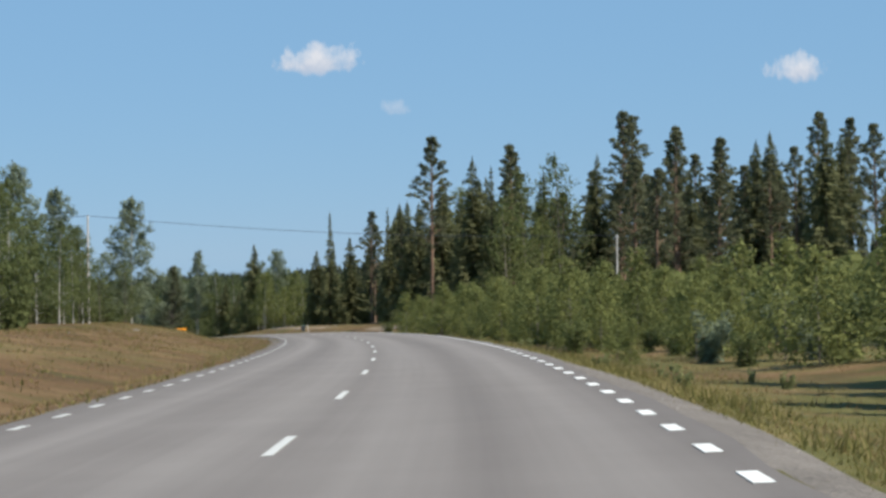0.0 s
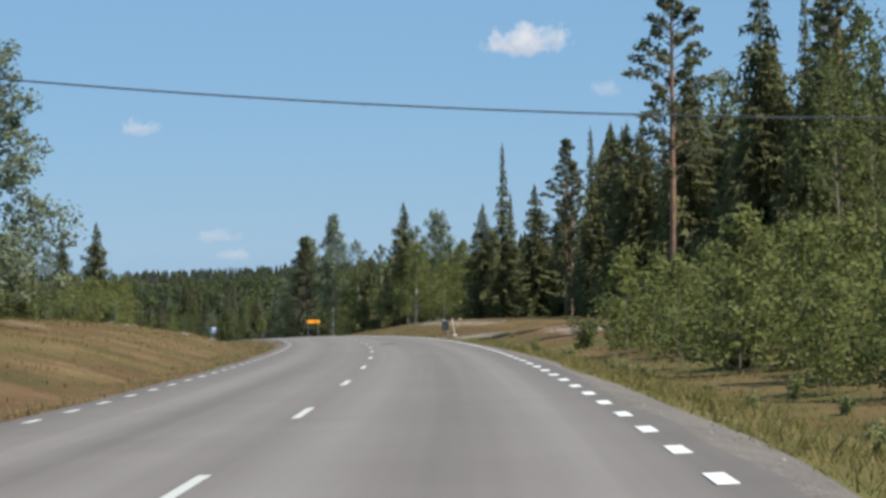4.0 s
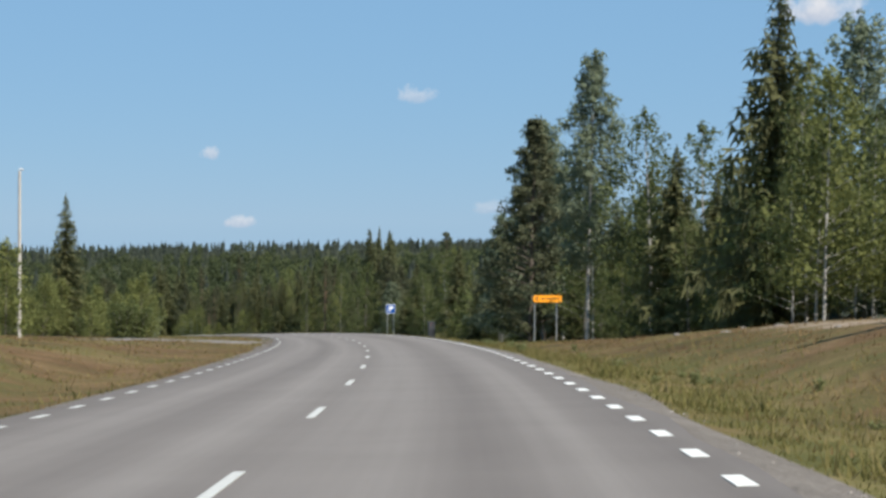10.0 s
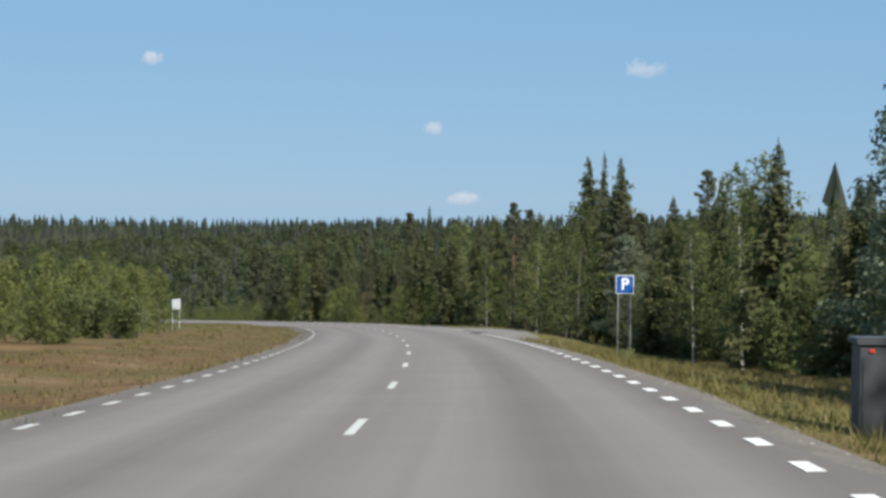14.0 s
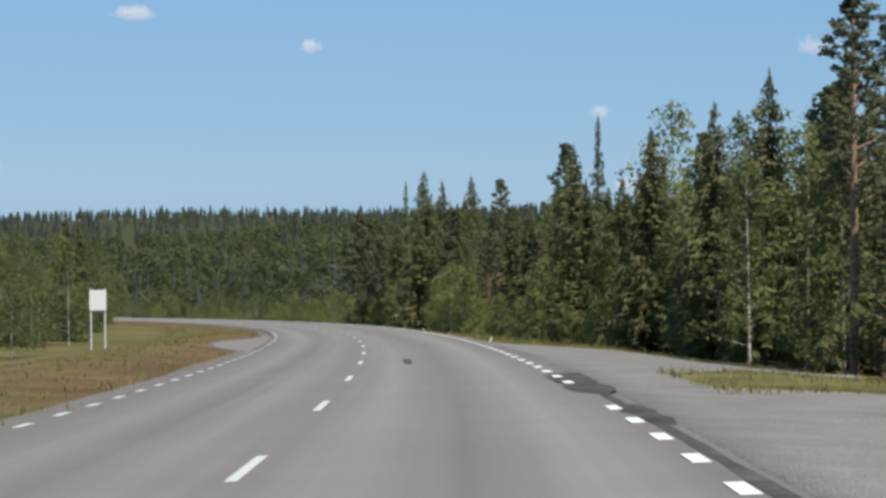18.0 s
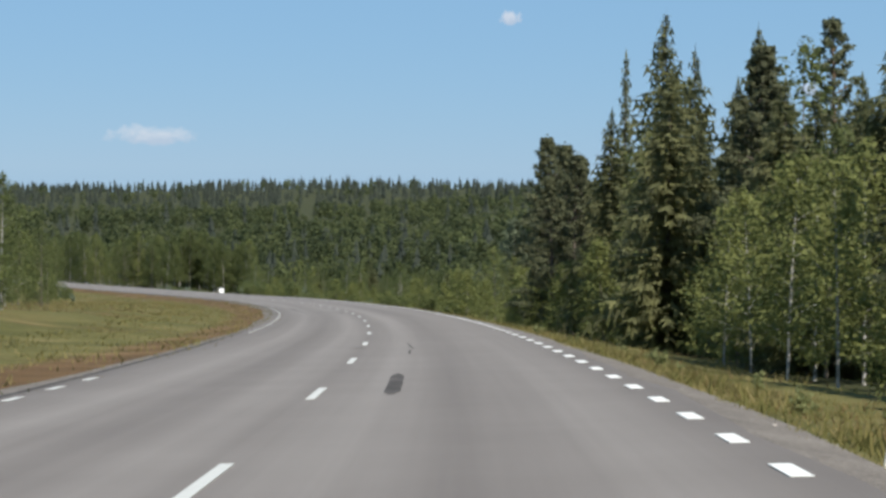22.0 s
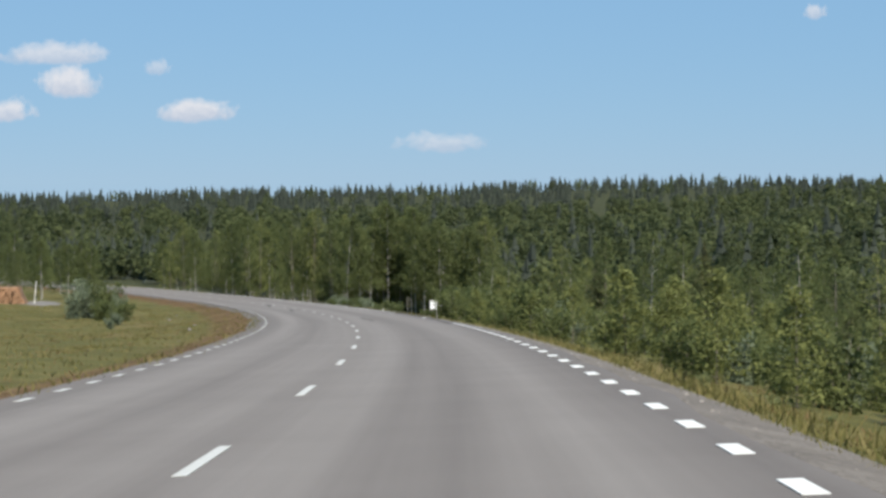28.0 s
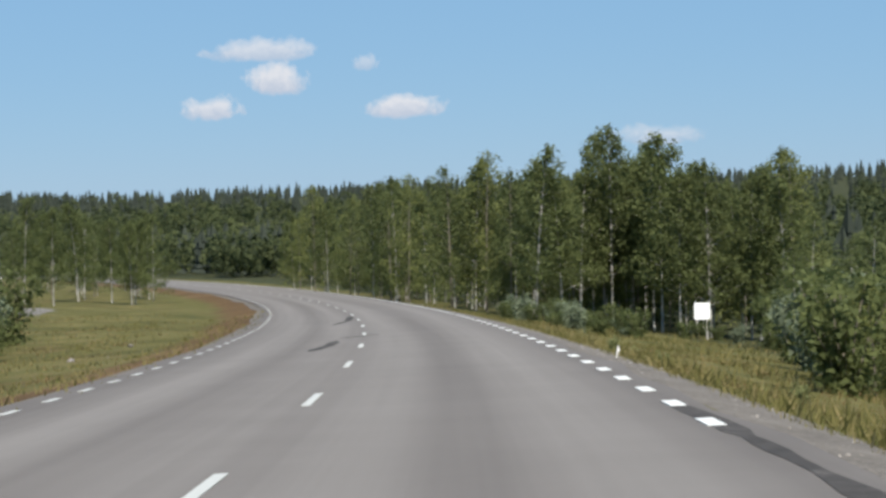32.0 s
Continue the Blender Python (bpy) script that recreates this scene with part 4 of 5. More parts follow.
# ---- the woods farther off, joined ----
def far_tree(rng, kind, h):
    """A few dozen triangles with the outline of a spruce or of a broad-leaved tree."""
    v, f = [], []
    if kind == 0:
        tiers = 6
        for i in range(tiers):
            z0, z1 = h * (.06 + .86 * i / tiers), h * (.06 + .88 * (i + 1.6) / tiers)
            r = h * .19 * (1 - i / tiers) ** .8 + .25
            n = 6
            b = len(v)
            for k in range(n):
                a = k * 6.283 / n + rng.random() * .6
                q = r * rng.uniform(.6, 1.3)
                v.append((math.cos(a) * q, math.sin(a) * q, z0 + rng.uniform(-.6, .5)))
            v.append((rng.normal(0, .15), rng.normal(0, .15), min(z1, h)))
            f += [(b + k, b + (k + 1) % n, b + n) for k in range(n)]
    else:
        # a crown of seven lobes, each a shell of leaf sprays
        s = Soup()
        for i in range(7):
            a, k = i * 2.4 + rng.normal(0, .3), (i + .6) / 7
            r = h * .24 * math.sin(.55 + 2.3 * k)
            c = np.array([math.cos(a) * r, math.sin(a) * r, h * (.2 + .62 * k)])
            n = unit(rng.normal(size=(25, 3)) + (math.cos(a) * .5, math.sin(a) * .5, .45))
            q = c + n * h * .17 * rng.uniform(.65, 1.15, (25, 1))
            sprays(s, rng, q, n, h * .056, .3)
        v, f = s.v, s.f
    return np.array(v), f


def far_wood(name, label, places, share, h_lo, h_hi, mats, seed):
    rng = np.random.default_rng(seed)
    stock = [[far_tree(rng, k, 14.0) for _ in range(7)] for k in (0, 1)]
    parts = {0: ([], [], 0), 1: ([], [], 0)}
    for p in places:
        k = 0 if rng.random() < share else 1
        v, f = stock[k][rng.integers(7)]
        h = rng.uniform(h_lo, h_hi) / 14 * (1.0 if k == 0 else .85)
        a = rng.random() * 6.28
        ca, sa = math.cos(a), math.sin(a)
        w = v * h
        w = np.stack([w[:, 0] * ca - w[:, 1] * sa, w[:, 0] * sa + w[:, 1] * ca, w[:, 2]], -1) + p - (0, 0, .3)
        V, F, n = parts[k]
        V.append(w)
        F += [tuple(i + n for i in q) for q in f]
        parts[k] = (V, F, n + len(w))
    for k, m in ((0, mats[0]), (1, mats[1])):
        V, F, n = parts[k]
        if n:
            tagged(mesh_ob(name, np.concatenate(V).tolist(), F, m), label, "forest", kind="stuff")


def strew(n, s_lo, s_hi, d_lo, d_hi, seed):
    r = np.random.default_rng(seed)
    return land(r.uniform(s_lo, s_hi, n), r.uniform(d_lo, d_hi, n))


FM = (M_FARCON, M_FARLEAF)
far_wood("forest_belt", "mixed green forest on the slope beyond the road", np.concatenate([strew(1100, 850, 1400, 50, 203, 1), strew(600, 1200, 1500, 24, 75, 2), strew(550, 1130, 1500, -156, -40, 3), strew(350, 560, 1050, -156, -48, 4), strew(160, 1060, 1200, 22, 47, 12), strew(90, 1000, 1110, -86, -41, 13)]), .3, 6.2, 11, FM, 1)
far_wood("forest_belt", "dense conifer forest behind the roadside trees", np.concatenate([strew(260, 100, 500, 62, 156, 5), strew(420, 400, 860, 23, 101, 6), strew(300, 100, 650, -125, -34, 7), strew(60, 345, 400, 31, 47, 14)]), .7, 7.8, 13.3, FM, 2)
far_wood("young_thicket", "light green thicket of young birches", strew(130, 50, 215, 19, 26, 15), .05, 3.1, 5.1, (M_SPRUCE, M_YOUNG), 5)
r_ = np.random.default_rng(21)
ang = np.radians(r_.uniform(-10, 62, 10700))
rad_ = np.where(np.arange(10700) < 5600, 480 + 950 * r_.random(10700) ** 1.2, 1400 + 850 * r_.random(10700))
fx, fy = -117 - rad_ * np.sin(ang), 500 + rad_ * np.cos(ang)


def nearest(x, y):
    """Along and beside of far places, by the nearest point of the line."""
    i = np.array([np.argmin((CX[::8] - a) ** 2 + (CY[::8] - b) ** 2) for a, b in zip(x, y)]) * 8
    i = np.minimum(i, len(SS) - 1)
    return SS[i] + (x - CX[i]) * TX[i] + (y - CY[i]) * TY[i], (x - CX[i]) * TY[i] - (y - CY[i]) * TX[i]


fs, fd = nearest(fx, fy)
ok = (np.abs(fd) > 156) | (fs > 1450)
mid = ok & (np.arange(10700) < 5600)
far_wood("mid_forest", "mixed forest filling the valley", land(fs[mid], fd[mid]), .14, 7.8, 13.3, FM, 3)
far_wood("far_forest", "dark green forest covering the distant hills", land(fs[ok & ~mid], fd[ok & ~mid]), .88, 6.2, 11.3, FM, 4)


# ---- signs, posts, poles ----
M_STEEL = plain_mat("galvanised_steel", (0.52, 0.54, 0.55), 0.45, 0.5, 0.7, 0.4, 6)
M_BLUE = plain_mat("blue_sign_sheet", (0.01, 0.085, 0.34), 0.4, 0.5, 0, 0.1)
M_WHITE = plain_mat("white_sign_sheet", (0.82, 0.83, 0.82), 0.45, 0.5, 0, 0.12)
M_ORANGE = plain_mat("orange_sign_sheet", (0.95, 0.36, 0.02), 0.4, 0.5, 0, 0.08)
M_BLACK = plain_mat("black_lettering", (0.03, 0.03, 0.03), 0.5, 0.4, 0, 0.1)
M_GREY = plain_mat("grey_sign_back", (0.58, 0.61, 0.62), 0.5, 0.5, 0.3, 0.3)
M_GREEN = plain_mat("dark_green_plastic", (0.01, 0.042, 0.036), 0.55, 0.5, 0, 0.3)
M_CAB = plain_mat("dark_grey_cabinet", (0.06, 0.064, 0.07), 0.6, 0.4, 0, 0.3)
M_POLE = bark_mat("weathered_pole_wood", ((0.3, (0.33, 0.30, 0.26)), (0.7, (0.58, 0.55, 0.50))), (8, 8, 1))
M_PALEWOOD = bark_mat("grey_white_post_wood", ((0.3, (0.45, 0.43, 0.39)), (0.7, (0.72, 0.70, 0.66))), (8, 8, 1))
M_ROCK = gravel_mat("pale_rock", (0.15, 0.135, 0.12), (0.36, 0.33, 0.295), 3)
M_LOG = bark_mat("log_bark", ((0.3, (0.12, 0.07, 0.04)), (0.7, (0.30, 0.19, 0.12))))
M_CUT = plain_mat("cut_log_end", (0.47, 0.28, 0.165), 0.85, 0.15, 0, 0.7, 2.3)
M_WIRE = plain_mat("dark_wire", (0.04, 0.045, 0.055), 0.5, 0.4, 0, 0.1)
M_RED = plain_mat("red_reflector", (0.55, 0.05, 0.03), 0.4, 0.5, 0, 0.1)


def base_at(name, s, d, turn=0.0, sink=.05):
    """An empty on the ground, its y axis along the road plus turn degrees."""
    p = land(s, d)[0]
    e = new(name)
    e.matrix_basis = Matrix.Translation((p[0], p[1], p[2] - sink)) @ Matrix.Rotation(radians(heading(s) + turn), 4, "Z")
    return e


def bevel_plate(soup, w, h, t, r, c):
    """A rounded plate in the xz plane, t thick, centred on c."""
    pts = []
    for cx, cz, a0 in ((w / 2 - r, h / 2 - r, 0), (-w / 2 + r, h / 2 - r, 90), (-w / 2 + r, -h / 2 + r, 180), (w / 2 - r, -h / 2 + r, 270)):
        pts += [(cx + r * math.cos(radians(a0 + a)), cz + r * math.sin(radians(a0 + a))) for a in (0, 30, 60, 90)]
    n = len(pts)
    v = [(c[0] + x, c[1] - t / 2, c[2] + z) for x, z in pts] + [(c[0] + x, c[1] + t / 2, c[2] + z) for x, z in pts]
    soup.add(v, [tuple(range(n)), tuple(range(2 * n - 1, n - 1, -1))] + [(i, n + i, n + (i + 1) % n, (i + 1) % n) for i in range(n)])


def plate(name, w, h, t, r, c, mat, parent, label=""):
    s = Soup()
    bevel_plate(s, w, h, t, r, c)
    return tagged(s.done(name, mat, parent), label)


def rod(name, a, b, r, mat, parent, label="", sides=10, r2=None):
    s = Soup()
    s.tube([a, b], [r, r2 or r], sides)
    return tagged(s.done(name, mat, parent), label)


def letter(text, size, c, mat, parent, name="letter"):
    cu = bpy.data.curves.new(name, "FONT")
    cu.body, cu.size, cu.extrude, cu.align_x, cu.align_y, cu.offset = text, size, .004, "CENTER", "CENTER", size * .025
    tmp = new(name, cu)
    me = bpy.data.meshes.new_from_object(tmp.evaluated_get(bpy.context.evaluated_depsgraph_get()))
    bpy.data.objects.remove(tmp)
    me.materials.clear()
    me.materials.append(mat)
    ob = new(name, me)
    ob.parent = parent
    ob.matrix_basis = pose(*c, 90, 0, 0)
    return ob


def parking_sign():
    e = base_at("parking_sign", 522, 12.0, 4)
    g = float(land(522, 12.0)[0][2] - at(522)[2])
    top = 2.98 - g
    for x in (-.33, .33):
        rod("post", (x, .06, -.3), (x, .06, top - .02), .035, M_STEEL, e)
    b = plate("board", .94, .94, .03, .055, (0, 0, top - .55), M_WHITE, e, "blue parking board with white border")
    plate("blue_field", .87, .87, .01, .04, (0, -.018, top - .55), M_BLUE, b)
    letter("P", .82, (0, -.026, top - .55), M_WHITE, b)
    for x in (-.33, .33):
        for z in (-.31, .31):
            rod("clamp", (x - .07, .03, top - .55 + z), (x + .07, .03, top - .55 + z), .02, M_STEEL, e)
    tagged(e, "blue parking sign on two steel posts in the verge", "sign")


def arrow_board():
    e = base_at("direction_sign", 434, 13.0, 3)
    g = float(land(434, 13.0)[0][2] - at(434)[2])
    z = 2.3 - g
    w, h = 1.83, .44
    s = Soup()
    pts = [(-w / 2, z), (-w / 2 + .1, z + h / 2), (w / 2, z + h / 2), (w / 2, z - h / 2), (-w / 2 + .1, z - h / 2)]
    n = len(pts)
    s.add([(x, -.02, q) for x, q in pts] + [(x, .02, q) for x, q in pts], [tuple(range(n - 1, -1, -1)), tuple(range(n, 2 * n))] + [(i, (i + 1) % n, n + (i + 1) % n, n + i) for i in range(n)])
    b = tagged(s.done("board", M_ORANGE, e), "orange arrow-shaped board with dark lettering")
    ar = Soup()
    for sg in (1, -1):
        ar.add([(-w / 2 + .16, -.024, z), (-w / 2 + .25, -.024, z), (-w / 2 + .37, -.024, z + sg * .14), (-w / 2 + .27, -.024, z + sg * .14)], [(0, 1, 2, 3) if sg > 0 else (3, 2, 1, 0)])
    ar.done("arrow", M_BLACK, b)
    for i, (x, l) in enumerate(((-.27, .27), (.08, .33), (.4, .24), (.67, .2))):
        t = Soup()
        t.box((x, -.023, z), (l, .006, .065))
        t.done("text_bar", M_BLACK, b)
    for x in (-.78, .61):
        rod("post", (x, .06, -.3), (x, .06, z + h / 2), .04, M_STEEL, e)
    tagged(e, "orange arrow-ended direction sign on two grey posts", "sign")


def sign_from_behind():
    e = base_at("sign_with_bare_back", 631, -12.5, 186)
    g = float(land(631, -12.5)[0][2] - at(631)[2])
    z = 1.76 - g
    b = plate("board", .82, 1.0, .03, .055, (0, .05, z), M_GREY, e, "pale grey bare back of a sign board")
    for q in (-.35, 0, .35):
        rod("back_rail", (-.39, .02, z + q), (.39, .02, z + q), .018, M_STEEL, b)
    for x in (-.34, .34):
        rod("post", (x, -.03, -.3), (x, -.03, z + .56), .038, M_GREY, e)
    tagged(e, "pale bare back of a sign on two posts", "sign")


def white_board():
    e = base_at("white_marker_board", 1034, 19.3, 0)
    g = float(land(1034, 19.3)[0][2] - at(1034)[2])
    z = max(.9, -.75 - g)
    plate("board", .86, .9, .04, .03, (0, -.05, z), M_WHITE, e, "blank white square board")
    for x in (-.27, .27):
        rod("post", (x, 0, -.3), (x, 0, z + .4), .04, M_POLE, e)
    tagged(e, "blank white square board standing in the grass by the bend", "sign")


def mailbox():
    e = base_at("mailbox", 280.5, 7.7, -14)
    s = Soup()
    bevel_plate(s, .42, .58, .4, .04, (0, 0, .87))
    body = tagged(s.done("box", M_GREEN, e), "dark green box body")
    f = Soup()
    bevel_plate(f, .33, .46, .02, .03, (0, -.21, .86))
    f.done("door", M_CAB, body)
    lid = Soup()
    lid.add([(-.24, -.24, 1.15), (.24, -.24, 1.15), (.24, .24, 1.2), (-.24, .24, 1.2), (-.24, -.24, 1.18), (.24, -.24, 1.18), (.24, .24, 1.25), (-.24, .24, 1.25)],
            [(3, 2, 1, 0), (4, 5, 6, 7), (0, 1, 5, 4), (1, 2, 6, 5), (2, 3, 7, 6), (3, 0, 4, 7)])
    tagged(lid.done("lid", M_GREEN, body), "sloping lid")
    for x, lean in ((-.17, -.05), (.17, .08)):
        rod("leg", (x + lean, .05, -.2), (x, 0, .62), .03, M_STEEL, e)
    tagged(e, "dark green mailbox on grey legs beside a gravel track", "mailbox")
    p = base_at("marker_post", 280.2, 8.23, 0)
    rod("post", (.11, 0, -.1), (-.09, 0, 1.36), .033, M_PALEWOOD, p, "leaning pale wooden post", 8)
    s = Soup()
    s.tube([(.0, -.1, .02), (.12, -.16, .09), (.27, -.17, .03)], [.12, .15, .08], 9)
    tagged(s.done("foot_stone", M_PALEWOOD, p), "pale rounded stone at the foot")
    tagged(p, "leaning pale wooden marker post with a stone at its foot", "post")


def cabinet():
    e = base_at("roadside_cabinet", 431, 5.5, 8)
    s = Soup()
    bevel_plate(s, .39, 1.17, .32, .03, (0, 0, .56))
    b = s.done("housing", M_CAB, e)
    plate("door", .33, .94, .015, .02, (0, -.165, .52), M_CAB, b)
    plate("cap", .48, .08, .37, .03, (0, 0, 1.17), M_CAB, b)
    plate("reflector", .06, .04, .012, .01, (-.06, -.17, 1.06), M_RED, b)
    tagged(e, "tall dark grey cabinet with a small red mark in the weeds", "cabinet")


def delineator(s, d, h=.27, mat=None):
    e = base_at("edge_marker", s, d, 0)
    rod("post", (-.04, 0, -.1), (.03, 0, h), .018, mat or M_PALEWOOD, e)
    rod("cap_band", (.026, 0, h - .1), (.03, 0, h - .04), .021, M_WHITE, e)
    tagged(e, "short pale leaning edge marker with a white band", "post", group="edge markers")


def pole(s, d, h, label, lamp=False, arm=True):
    e = base_at("utility_pole", s, d, 90)
    sh = Soup()
    sh.tube([(0, 0, -.3), (0, 0, h * .5), (0, 0, h)], [.105, .09, .075], 10)
    sh.done("shaft", M_POLE, e)
    if arm:
        c = Soup()
        c.box((0, 0, h - .3), (1.05, .1, .1))
        c.done("cross_arm", M_POLE, e)
        for x in (-.43, .43):
            rod("insulator", (x, 0, h - .3), (x, 0, h - .1), .05, M_GREY, e)
    if lamp:
        c = Soup()
        c.tube([(0, 0, h - .1), (.3, 0, h + .1), (.7, 0, h + .12)], [.04, .035, .03], 8)
        c.done("bracket", M_STEEL, e)
        bx = Soup()
        bevel_plate(bx, .5, .12, .22, .04, (.85, 0, h + .12))
        bx.done("lamp_head", M_GREY, e)
    tagged(e, label, "pole")
    return e


def wire(a, b, sag):
    a, b = Vector(a), Vector(b)
    s = Soup()
    n = 24
    s.tube([a.lerp(b, i / n) - Vector((0, 0, sag * 4 * (i / n) * (1 - i / n))) for i in range(n + 1)], [.018] * (n + 1), 5)
    return s


parking_sign()
arrow_board()
sign_from_behind()
white_board()
mailbox()
cabinet()
for s, d in ((596.5, 4.15), (647, 4.45), (951, 4.35)):
    delineator(s, d)
HL = 10.45 - float(land(201, -18.3)[0][2] - at(201)[2])
HR = 8.35 - float(land(204, 28.5)[0][2] - at(204)[2])
pole(201, -18.3, HL, "pale weathered wooden utility pole carrying two wires")
pole(204, 28.5, HR, "grey wooden utility pole rising from the thicket")
pole(418, -18, 9.0 - float(land(418, -18)[0][2] - at(418)[2]), "slim wooden pole with a small lamp on top", True, False)
lines = new("power_line")
for k in (-.43, .43):
    pl, pr = land(201 + k, -18.3)[0], land(204 + k, 28.5)[0]
    far_l = land(196 + k, -70)[0]
    wire((pl[0], pl[1], pl[2] + HL - .1), (pr[0], pr[1], pr[2] + HR - .1), .7).done("wire", M_WIRE, lines)
    wire((far_l[0], far_l[1], far_l[2] + 8), (pl[0], pl[1], pl[2] + HL - .1), .7).done("wire", M_WIRE, lines)
tagged(lines, "two thin dark wires slung across the road between poles", "power line")
e = base_at("snow_post", 349, 18.8, 0)
rod("post", (0, 0, -.1), (.04, 0, 1.48), .047, M_PALEWOOD, e)
tagged(e, "pale upright wooden post on the heath bank", "post")


# ---- rocks on the banks ----
def rock(s, d, size, seed):
    bm = bmesh.new()
    bmesh.ops.create_icosphere(bm, subdivisions=2, radius=1)
    r = np.random.default_rng(seed)
    ax = r.uniform(.6, 1.2, 3) * size * (1.2, 1, .55)
    for v in bm.verts:
        n = noise.noise(v.co * 1.3 + Vector((seed, 0, 0)))
        v.co = Vector(v.co[i] * ax[i] * (1 + .35 * n) for i in range(3))
    me = bpy.data.meshes.new("rock")
    bm.to_mesh(me)
    bm.free()
    me.materials.append(M_ROCK)
    ob = new("rock", me)
    p = land(s, d)[0]
    ob.matrix_basis = Matrix.Translation((p[0], p[1], p[2] + ax[2] * .25)) @ Matrix.Rotation(seed * 1.1, 4, "Z")
    tagged(ob, "pale weathered rock lying in the heather bank", "rock", group="rocks on the banks")


rr = np.random.default_rng(8)
for i in range(14):
    rock(rr.uniform(226, 262), rr.uniform(10.5, 16.4), rr.uniform(.08, .31), i)
for i in range(22):
    rock(rr.uniform(286, 372), rr.uniform(10.1, 14.4), rr.uniform(.06, .24), 50 + i)
for i in range(16):
    rock(rr.uniform(215, 345), rr.uniform(-15.6, -6.8), rr.uniform(.06, .27), 100 + i)
for i in range(6):
    rock(rr.uniform(60, 170), rr.uniform(-15.6, -7.8), rr.uniform(.06, .24), 160 + i)
for i in range(8):
    rock(rr.uniform(880, 1000), rr.uniform(-12.5, -7), rr.uniform(.06, .16), 190 + i)


def pebbles(label, n, s_lo, s_hi, d_lo, d_hi, seed):
    """Loose pale stones thrown up on a shoulder."""
    r = np.random.default_rng(seed)
    p = land(r.uniform(s_lo, s_hi, n), r.uniform(d_lo, d_hi, n))
    s = Soup()
    for q, k, a in zip(p, .006 + .022 * r.random(n) ** 3, r.random(n) * 6.28):
        c, t = math.cos(a) * k, math.sin(a) * k
        s.add([q + (c * 1.4, t * 1.4, .025), q + (-t, c, .03), q + (-c * 1.1, -t * 1.1, .02), q + (t, -c, .025), q + (0, 0, .025 + k * .8)], [(0, 1, 4), (1, 2, 4), (2, 3, 4), (3, 0, 4)])
    tagged(s.done("loose_stones", M_ROCK), label, "stones", kind="stuff")


pebbles("loose pale stones on the gravel shoulder", 1500, 10, 1000, 3.85, 4.5, 1)
pebbles("loose pale stones on the wide shoulder by the bend", 600, 840, 1000, 3.85, 4.9, 2)
pebbles("loose pale stones in the lay-by", 900, 495, 600, 5.0, 9.0, 3)


# ---- the stack of logs by the far bend ----
def log_pile():
    p = land(1068, -23.4)[0]
    e = new("log_pile")
    e.matrix_basis = Matrix.Translation((p[0], p[1], p[2] - .1)) @ Matrix.Rotation(radians(heading(1068) - 8), 4, "Z")
    r = np.random.default_rng(3)
    base_n = 34
    for row in range(11):
        n = base_n - row * 2
        for i in range(n):
            rad = r.uniform(.08, .135)
            x = (i - n / 2) * .242 + r.normal(0, .025) - 1.9 + .16 * row
            z = .12 + row * .183 + r.normal(0, .02)
            y = r.normal(0, .14)
            s = Soup()
            s.tube([(x, y - 1.6, z), (x, y + 1.6, z)], [rad, rad * .9], 8)
            ob = s.done("log", [M_LOG, M_CUT], e)
            for q in ob.data.polygons:
                if len(q.vertices) == 8:
                    q.material_index = 1
    tagged(e, "long stack of cut logs with orange-brown ends", "log pile")


log_pile()
e = base_at("pile_stake", 1062, -20.7, 0)
rod("stake", (0, 0, -.1), (.23, 0, 2.5), .055, M_PALEWOOD, e)
tagged(e, "pale leaning stake beside the log pile", "stake")
patch_on_land("landing_ground", [((1052, x), (1078, x)) for x in (-17, -19, -21, -23.4)], .05, M_TRACK, "bare gravel landing in front of the logs", "ground")


# ---- grass of the verges ----
def grass_mat(name, a, b, c):
    k = Mat(name, 0.85, 0.15)
    g = k.t.nodes.new("ShaderNodeNewGeometry").outputs["Random Per Island"]
    n = k.noise(k.where("Object"), .55, 4)
    k.colour(k.ramp(k.math("ADD", k.math("MULTIPLY", g, .35), k.math("MULTIPLY", n, .75)), (0.25, a), (0.55, b), (0.85, c)))
    tr = k.node("ShaderNodeBsdfTranslucent", Color=k.b.inputs["Base Color"].links[0].from_socket)
    mx = k.t.nodes.new("ShaderNodeMixShader")
    mx.inputs[0].default_value = .45
    k.t.links.new(k.b.outputs[0], mx.inputs[1])
    k.t.links.new(tr.outputs[0], mx.inputs[2])
    k.t.links.new(mx.outputs[0], k.t.nodes["Material Output"].inputs[0])
    return k.m


M_GRASS = grass_mat("verge_grass", (0.085, 0.09, 0.028), (0.165, 0.148, 0.05), (0.3, 0.235, 0.115))
M_HEATHER = grass_mat("heather_tufts", (0.115, 0.078, 0.036), (0.2, 0.128, 0.06), (0.32, 0.23, 0.12))


